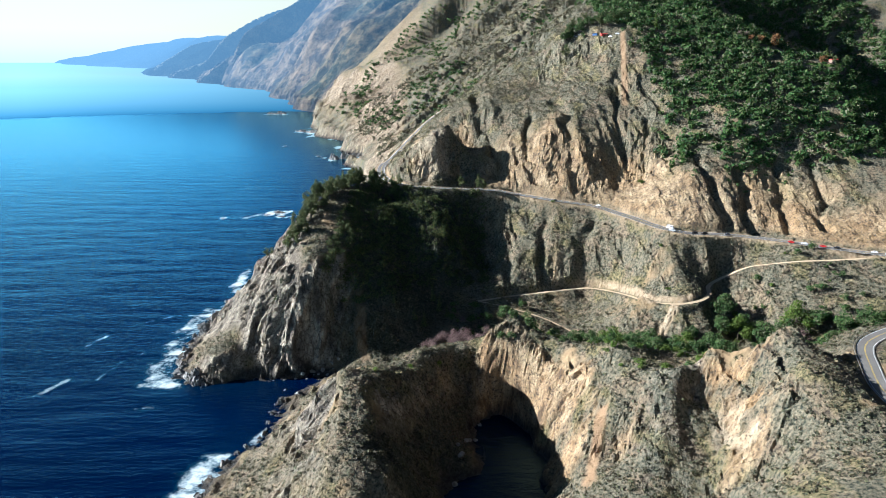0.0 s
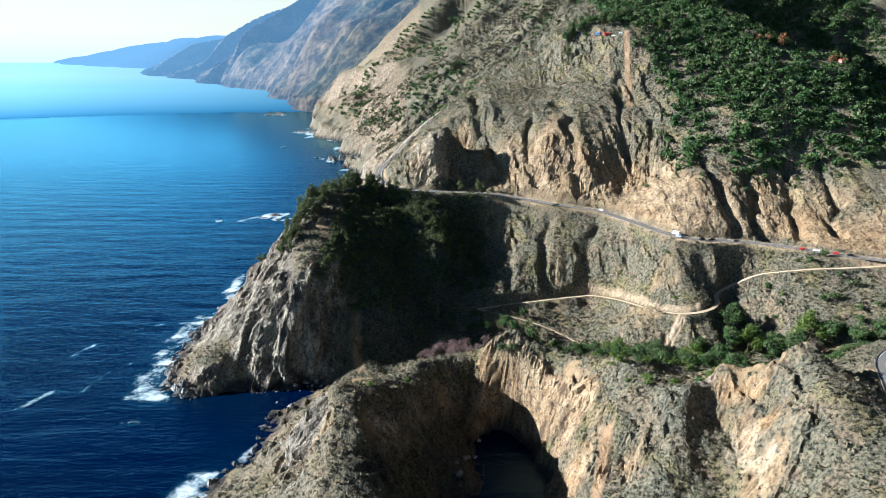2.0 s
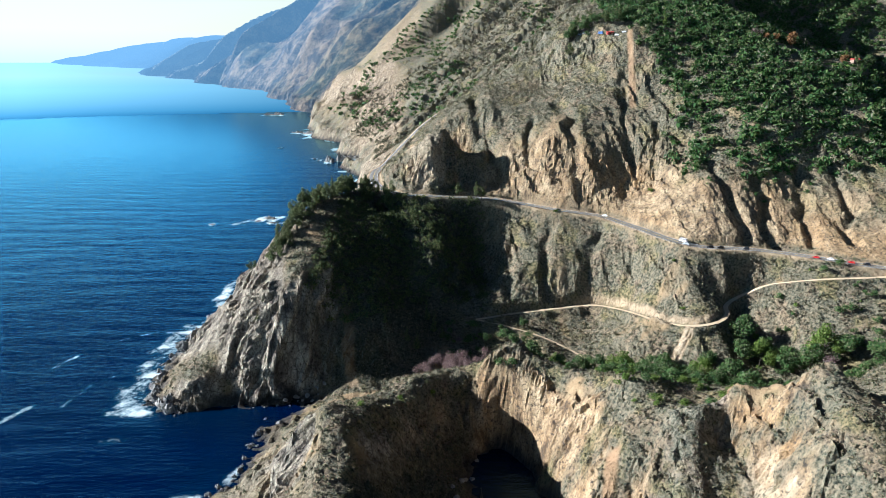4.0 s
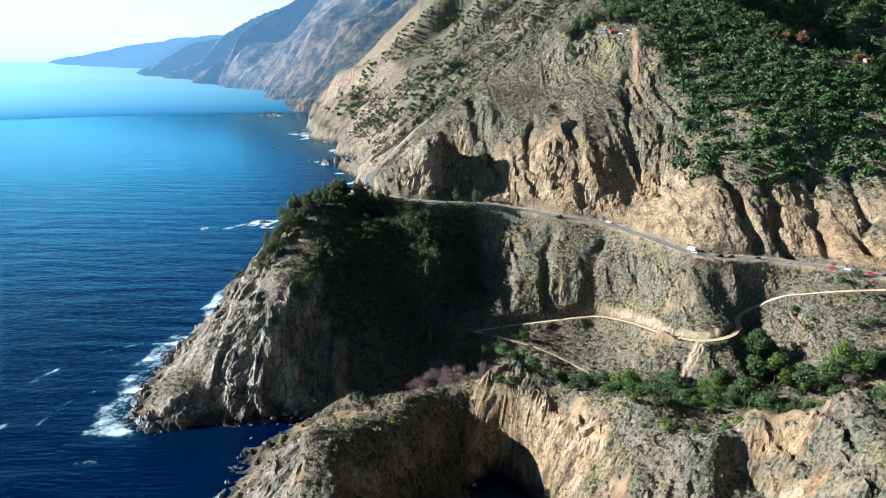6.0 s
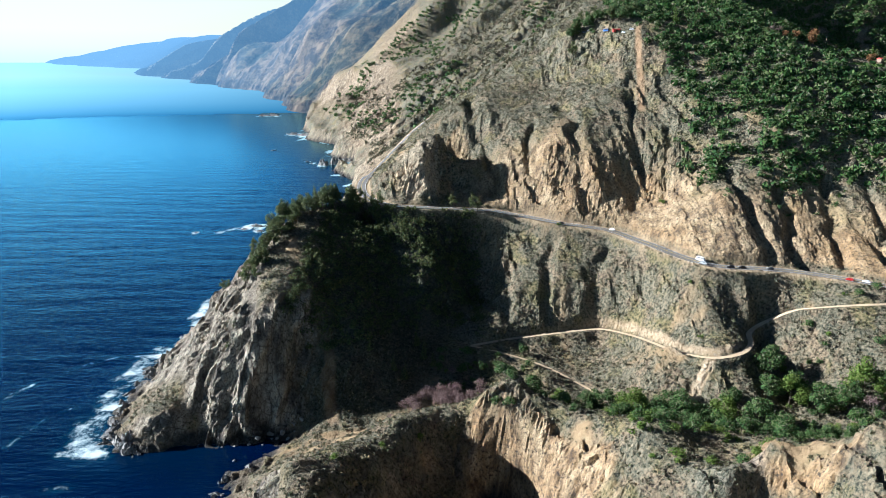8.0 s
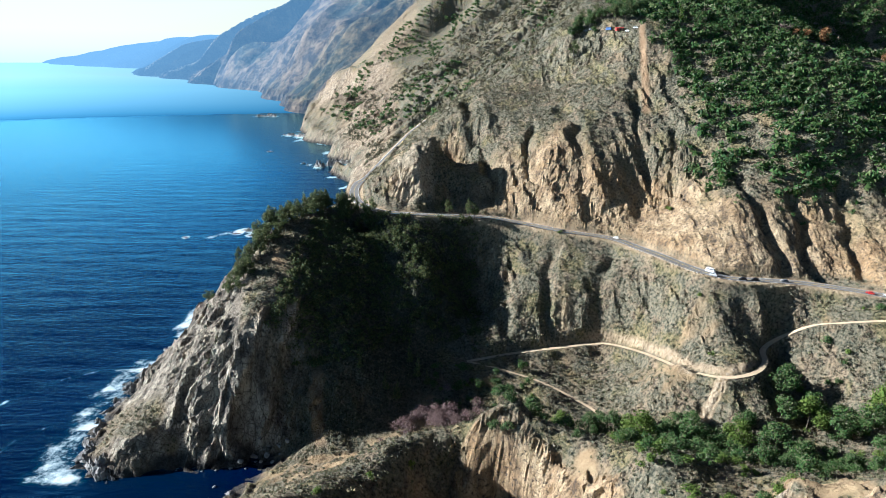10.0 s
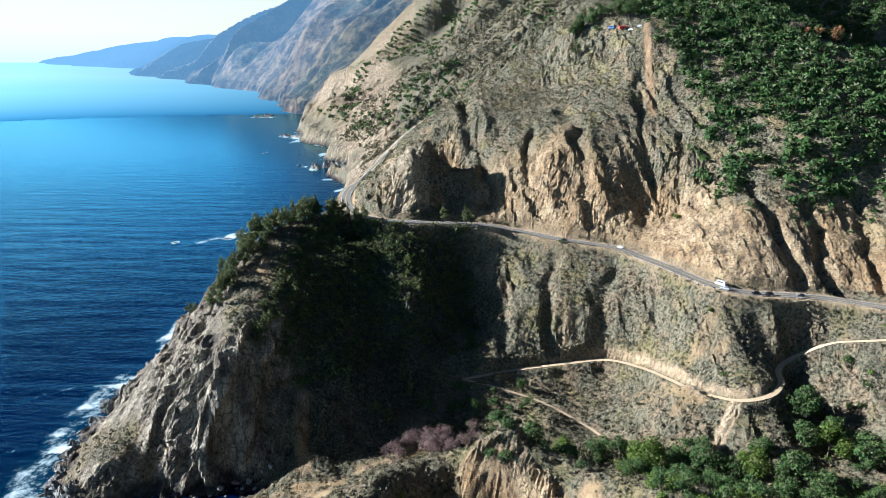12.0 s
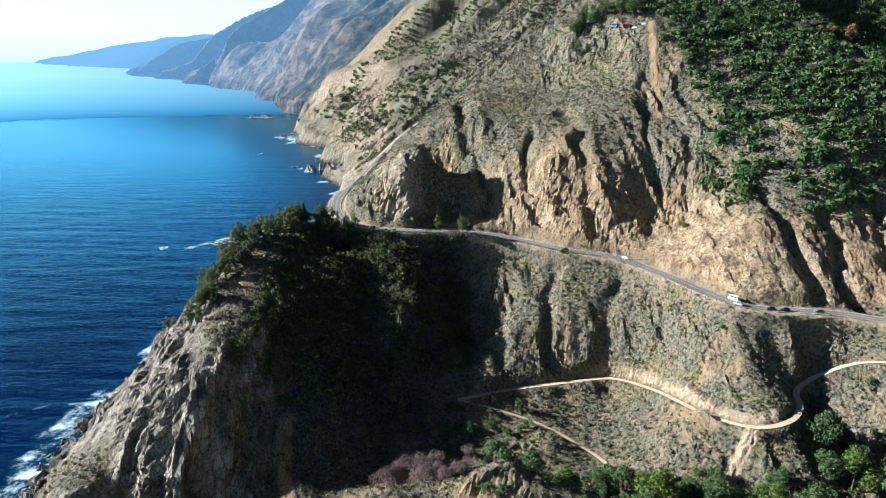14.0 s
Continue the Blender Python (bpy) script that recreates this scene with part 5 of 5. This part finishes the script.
# the dark shelf round the foot of the headland
for i in range(64):
    s = i / 63
    line = np.array(((-178, 464), (-196, 474), (-208, 500), (-212, 530), (-214, 560), (-214, 590), (-212, 620), (-206, 650), (-200, 676)))
    u = s * (len(line) - 1.001)
    p = line[int(u)] + (u % 1) * (line[int(u) + 1] - line[int(u)]) + rng.normal(0, 4.0, 2)
    q = random.uniform(1.6, 5.2)
    shelf_rock(p, q, "dark wet rock on the surf-washed shelf of the headland")
for i in range(26):
    s = i / 25
    line = np.array(((-114, 446), (-114, 412), (-120, 382), (-132, 362), (-140, 336), (-136, 305)))
    u = s * (len(line) - 1.001)
    p = line[int(u)] + (u % 1) * (line[int(u) + 1] - line[int(u)]) + rng.normal(0, 3.0, 2)
    q = random.uniform(1.2, 3.6)
    shelf_rock(p, q, "dark wet rock along the near shore")
for x, y, a, b, h in SEA_ROCKS:
    ob = new("sea_rock", random.choice(STACKS[1 if h > 8 else 0]))
    ob.matrix_basis = pose(x, y, -0.1 * h, 0, 0, random.uniform(-25, 25)) @ Matrix.Diagonal((a, b, h * 1.25, 1))
    tagged(ob, "jagged rock standing in the sea with white surf round it", "rock", "rocks in the sea")


# road markings and edges
def painted(line, offset, width, lift, mat, name, label):
    return strip(name, line, (offset - width / 2, offset + width / 2), lift, mat, label, "road marking")


for line in (ROAD_LINE, LOWER_LINE):
    painted(line, -0.18, 0.14, 0.335, YELLOW_LINE, "trim", "yellow centre line painted on the asphalt")
    painted(line, 0.18, 0.14, 0.335, YELLOW_LINE, "trim", "yellow centre line painted on the asphalt")
    painted(line, -3.55, 0.2, 0.335, WHITE_LINE, "trim", "white edge line painted on the asphalt")
    painted(line, 3.55, 0.2, 0.335, WHITE_LINE, "trim", "white edge line painted on the asphalt")


def along(line, start_x, end_x, offset, pitch):
    """Places and headings along a line at an even pitch, beside it."""
    p = np.array(line)
    d = np.diff(p, axis=0)
    run = np.r_[0, np.cumsum(np.linalg.norm(d[:, :2], axis=1))]
    out = []
    for s in np.arange(0, run[-1], pitch):
        k = min(np.searchsorted(run, s, "right") - 1, len(d) - 1)
        q = p[k] + d[k] * (s - run[k]) / (run[k + 1] - run[k])
        n = d[k, :2] / np.linalg.norm(d[k, :2])
        if min(start_x, end_x) < q[0] < max(start_x, end_x) and q[1] < 780:
            out.append((q[0] + offset * n[1], q[1] - offset * n[0], q[2], math.degrees(math.atan2(n[1], n[0]))))
    return out


def guard_block():
    thing = tagged(new("guard_stone"), "weathered grey stone guard block on the road's outer edge", "guard block", "guard blocks")
    part("block", block((1.5, 0.45, 0.8), (0, 0, 0.4), 0.06, 0.92), GUARD_STONE, thing)
    part("footing", block((1.7, 0.6, 0.16), (0, 0, 0.06), 0.03), CONCRETE, thing, "grey concrete footing")
    return thing


first = guard_block()
spots = along(ROAD_LINE, 150, 182, -4.9, 2.6)
for k, (x, y, z, a) in enumerate(spots):
    m = pose(x, y, z + 0.2, 0, 0, a)
    if k == 0:
        first.matrix_basis = m
    else:
        copy_thing(first, m)


def guard_rail(line, start_x, end_x, offset, label):
    spots = along(line, start_x, end_x, offset, 3.8)
    thing = tagged(new("guard_rail"), label, "guard rail")
    for x, y, z, a in spots:
        bm = block((0.16, 0.16, 0.9), (0, 0, 0.45), 0.02)
        bmesh.ops.transform(bm, matrix=pose(x, y, z + 0.1, 0, 0, a), verts=bm.verts[:])
        part("post", bm, TIMBER, thing)
    v, f = [], []
    for k, (x, y, z, a) in enumerate(spots):
        for h in (0.45, 0.85):
            v += [(x, y, z + 0.1 + h), (x + 0.1 * math.sin(radians(a)), y - 0.1 * math.cos(radians(a)), z + 0.1 + h)]
        if k:
            o, q = 4 * (k - 1), 4 * k
            f += [(o, q, q + 2, o + 2), (o + 1, o + 3, q + 3, q + 1), (o + 2, q + 2, q + 3, o + 3), (o, o + 1, q + 1, q)]
    me = fill("rail", np.array(v), np.array(f), False, (CHROME,))
    new("rail", me).parent = thing
    return thing


guard_rail(ROAD_LINE, -45, 62, -4.7, "grey steel guard rail on posts along the shaded road")
guard_rail(ROAD_LINE, 70, 128, -4.7, "grey steel guard rail on posts above the gullies")
guard_rail(LOWER_LINE, 190, 262, 4.9, "grey steel guard rail round the outside of the bend")


# vehicles
def paint(name, colour):
    return plain(name, colour, 0.3, 2.0, 0.06)


PAINTS = {"red": paint("red_car_paint", (0.45, 0.02, 0.015)), "white": paint("white_car_paint", (0.75, 0.75, 0.74)), "black": paint("black_car_paint", (0.012, 0.012, 0.014)),
          "silver": paint("silver_car_paint", (0.42, 0.43, 0.44)), "blue": paint("blue_car_paint", (0.03, 0.10, 0.28)), "grey": paint("grey_car_paint", (0.14, 0.145, 0.15))}


def car(colour, kind, where):
    """A car or van: body, cabin, windows, wheels with rims, lights."""
    long, wide, low, high = {"car": (4.5, 1.8, 0.75, 0.62), "suv": (4.8, 1.95, 0.9, 0.78), "van": (6.4, 2.2, 1.15, 1.35)}[kind]
    thing = tagged(new("van" if kind == "van" else "car"), f"{colour} {'camper van' if kind == 'van' else 'passenger car'} parked {where}", "van" if kind == "van" else "car", "parked vehicles")
    body = part("body", block((long, wide, low), (0, 0, 0.32 + low / 2), 0.14, 0.96), PAINTS[colour], thing)
    back = 0.0 if kind == "van" else -0.25
    cabin = part("cabin", block((long * (0.9 if kind == "van" else 0.58), wide * 0.92, high), (back, 0, 0.30 + low + high / 2), 0.12, 0.86), PAINTS[colour], thing)
    glass_z, half = 0.32 + low + high * 0.5, long * (0.9 if kind == "van" else 0.58) / 2
    for side in (-1, 1):
        part("side_window", block((half * 1.5, 0.05, high * 0.5), (back, side * wide * 0.435, glass_z), 0.015), GLASS, cabin, "dark side window")
        part("windscreen" if side > 0 else "rear_window", block((0.06, wide * 0.72, high * 0.55), (back + side * half * 0.95, 0, glass_z), 0.02), GLASS, cabin, "dark glass")
        part("headlight", block((0.08, 0.36, 0.16), (long / 2 - 0.05, side * wide * 0.36, 0.32 + low * 0.62), 0.03), HEADLIGHT, body, "clear headlight")
        part("tail_light", block((0.08, 0.26, 0.2), (-long / 2 + 0.05, side * wide * 0.38, 0.32 + low * 0.65), 0.03), TAILLIGHT, body, "red tail light")
        for end in (-1, 1):
            at = (end * long * 0.31, side * (wide / 2 - 0.06), 0.34)
            wheel = part("wheel", rod(0.34, 0.24, at, Matrix.Rotation(radians(90), 4, "X"), 14), RUBBER, thing, "black tyre")
            part("rim", rod(0.2, 0.26, at, Matrix.Rotation(radians(90), 4, "X"), 10), CHROME, wheel, "bright wheel rim")
    return thing


def beside_road(x, y):
    """Height and heading of the road at its nearest place."""
    p = np.array(ROAD_LINE)
    k = int(np.argmin(np.hypot(p[:, 0] - x, p[:, 1] - y)))
    k = min(max(k, 1), len(p) - 2)
    d = p[k + 1] - p[k - 1]
    return p[k, 2], math.degrees(math.atan2(d[1], d[0]))


for x, y, colour, kind in ((103, 615, "black", "car"), (141, 606, "white", "car"), (183.5, 534, "white", "van"), (183, 527, "silver", "suv"), (199, 521.5, "black", "suv"), (206, 520, "black", "suv"), (224, 519.5, "grey", "car"),
                           (265, 500, "red", "car"), (273, 496, "white", "car"), (283, 488.5, "red", "car"), (291, 484, "black", "suv"), (312, 473, "white", "car"), (319, 468, "silver", "car")):
    z, a = beside_road(x, y)
    car(colour, kind, "on the cliffside road").matrix_basis = pose(x, y, z + 0.33, 0, 0, a)


def ground_at(x, y):
    return float(land(np.array([float(x)]), np.array([float(y)]))[0])


for x, y, colour, kind, a in ((142, 834, "white", "suv", -40), (147, 829, "silver", "car", -45), (152, 823, "grey", "suv", -45), (156, 818, "black", "car", -45), (170, 803, "blue", "van", -45), (184, 789, "white", "car", -45), (190, 783, "silver", "suv", -40)):
    car(colour, kind, "on the hilltop lot").matrix_basis = pose(x, y, ground_at(x, y) + 0.1, 0, 0, a)


# hilltop buildings and poles
def cottage(name, x, y, long, deep, high, turn, wall_mat, roof_mat, label, category):
    thing = tagged(new(name), label, category)
    wall = part("wall", block((long, deep, high), (0, 0, high / 2), 0.03), wall_mat, thing)
    bm = bmesh.new()
    e, r = 0.5, deep * 0.22
    co = [(-long / 2 - e, -deep / 2 - e, high), (long / 2 + e, -deep / 2 - e, high), (long / 2 + e, deep / 2 + e, high), (-long / 2 - e, deep / 2 + e, high), (-long / 2 - e, 0, high + r), (long / 2 + e, 0, high + r)]
    vs = [bm.verts.new(c) for c in co]
    for f in ((0, 1, 5, 4), (2, 3, 4, 5), (1, 2, 5), (3, 0, 4), (3, 2, 1, 0)):
        bm.faces.new([vs[i] for i in f])
    part("roof", bm, roof_mat, thing, "low pitched pale roof" if roof_mat is ROOF else "")
    for k in range(max(1, int(long // 4))):
        wx = -long / 2 + (k + 0.5) * long / max(1, int(long // 4))
        window = part("window", block((1.5, 0.12, 1.2), (wx, -deep / 2 - 0.03, high * 0.55), 0.02), WHITEWASH, thing, "white window frame")
        part("pane", block((1.3, 0.06, 1.0), (wx, -deep / 2 - 0.1, high * 0.55), 0.01), GLASS, window, "dark window pane")
    part("door", block((1.0, 0.12, 2.05), (long / 2 - 1.0, -deep / 2 - 0.03, 1.03), 0.02), TIMBER, wall, "brown timber door")
    thing.matrix_basis = pose(x, y, ground_at(x, y) - 0.2, 0, 0, turn)
    return thing


cottage("house", 381, 765, 10, 6, 3.2, -8, CONCRETE, ROOF, "low house with a pale metal roof among the trees", "house")
cottage("shed", 178, 795, 6.5, 3.2, 2.6, 4, SHED_RED, SHED_RED, "small red shed at the edge of the hilltop lot", "shed")
cottage("cabin", 392, 712, 7, 5, 3.0, 12, TIMBER, SHED_RED, "small brown cabin with a red roof on the hillside", "cabin")


def utility_pole(x, y, high, lean, label):
    thing = tagged(new("utility_pole"), label, "utility pole", "utility poles")
    part("pole", rod(0.2, high, (0, 0, high / 2 - 0.5), None, 10, 0.13), TIMBER, thing)
    arm = part("crossarm", block((2.6, 0.14, 0.16), (0, 0.12, high - 1.6), 0.02), TIMBER, thing)
    for k in (-1.1, -0.4, 0.4, 1.1):
        part("insulator", rod(0.06, 0.22, (k, 0.12, high - 1.4), None, 8), WHITEWASH, arm, "white ceramic insulator")
    thing.matrix_basis = pose(x, y, ground_at(x, y), 0, lean, 15)
    return thing


utility_pole(322, 799, 14.5, 6, "leaning brown timber utility pole on the wooded hilltop")
utility_pole(374, 775, 13.0, 0, "timber utility pole beside the house")
utility_pole(262, 812, 13.0, -2, "timber utility pole above the oak wood")
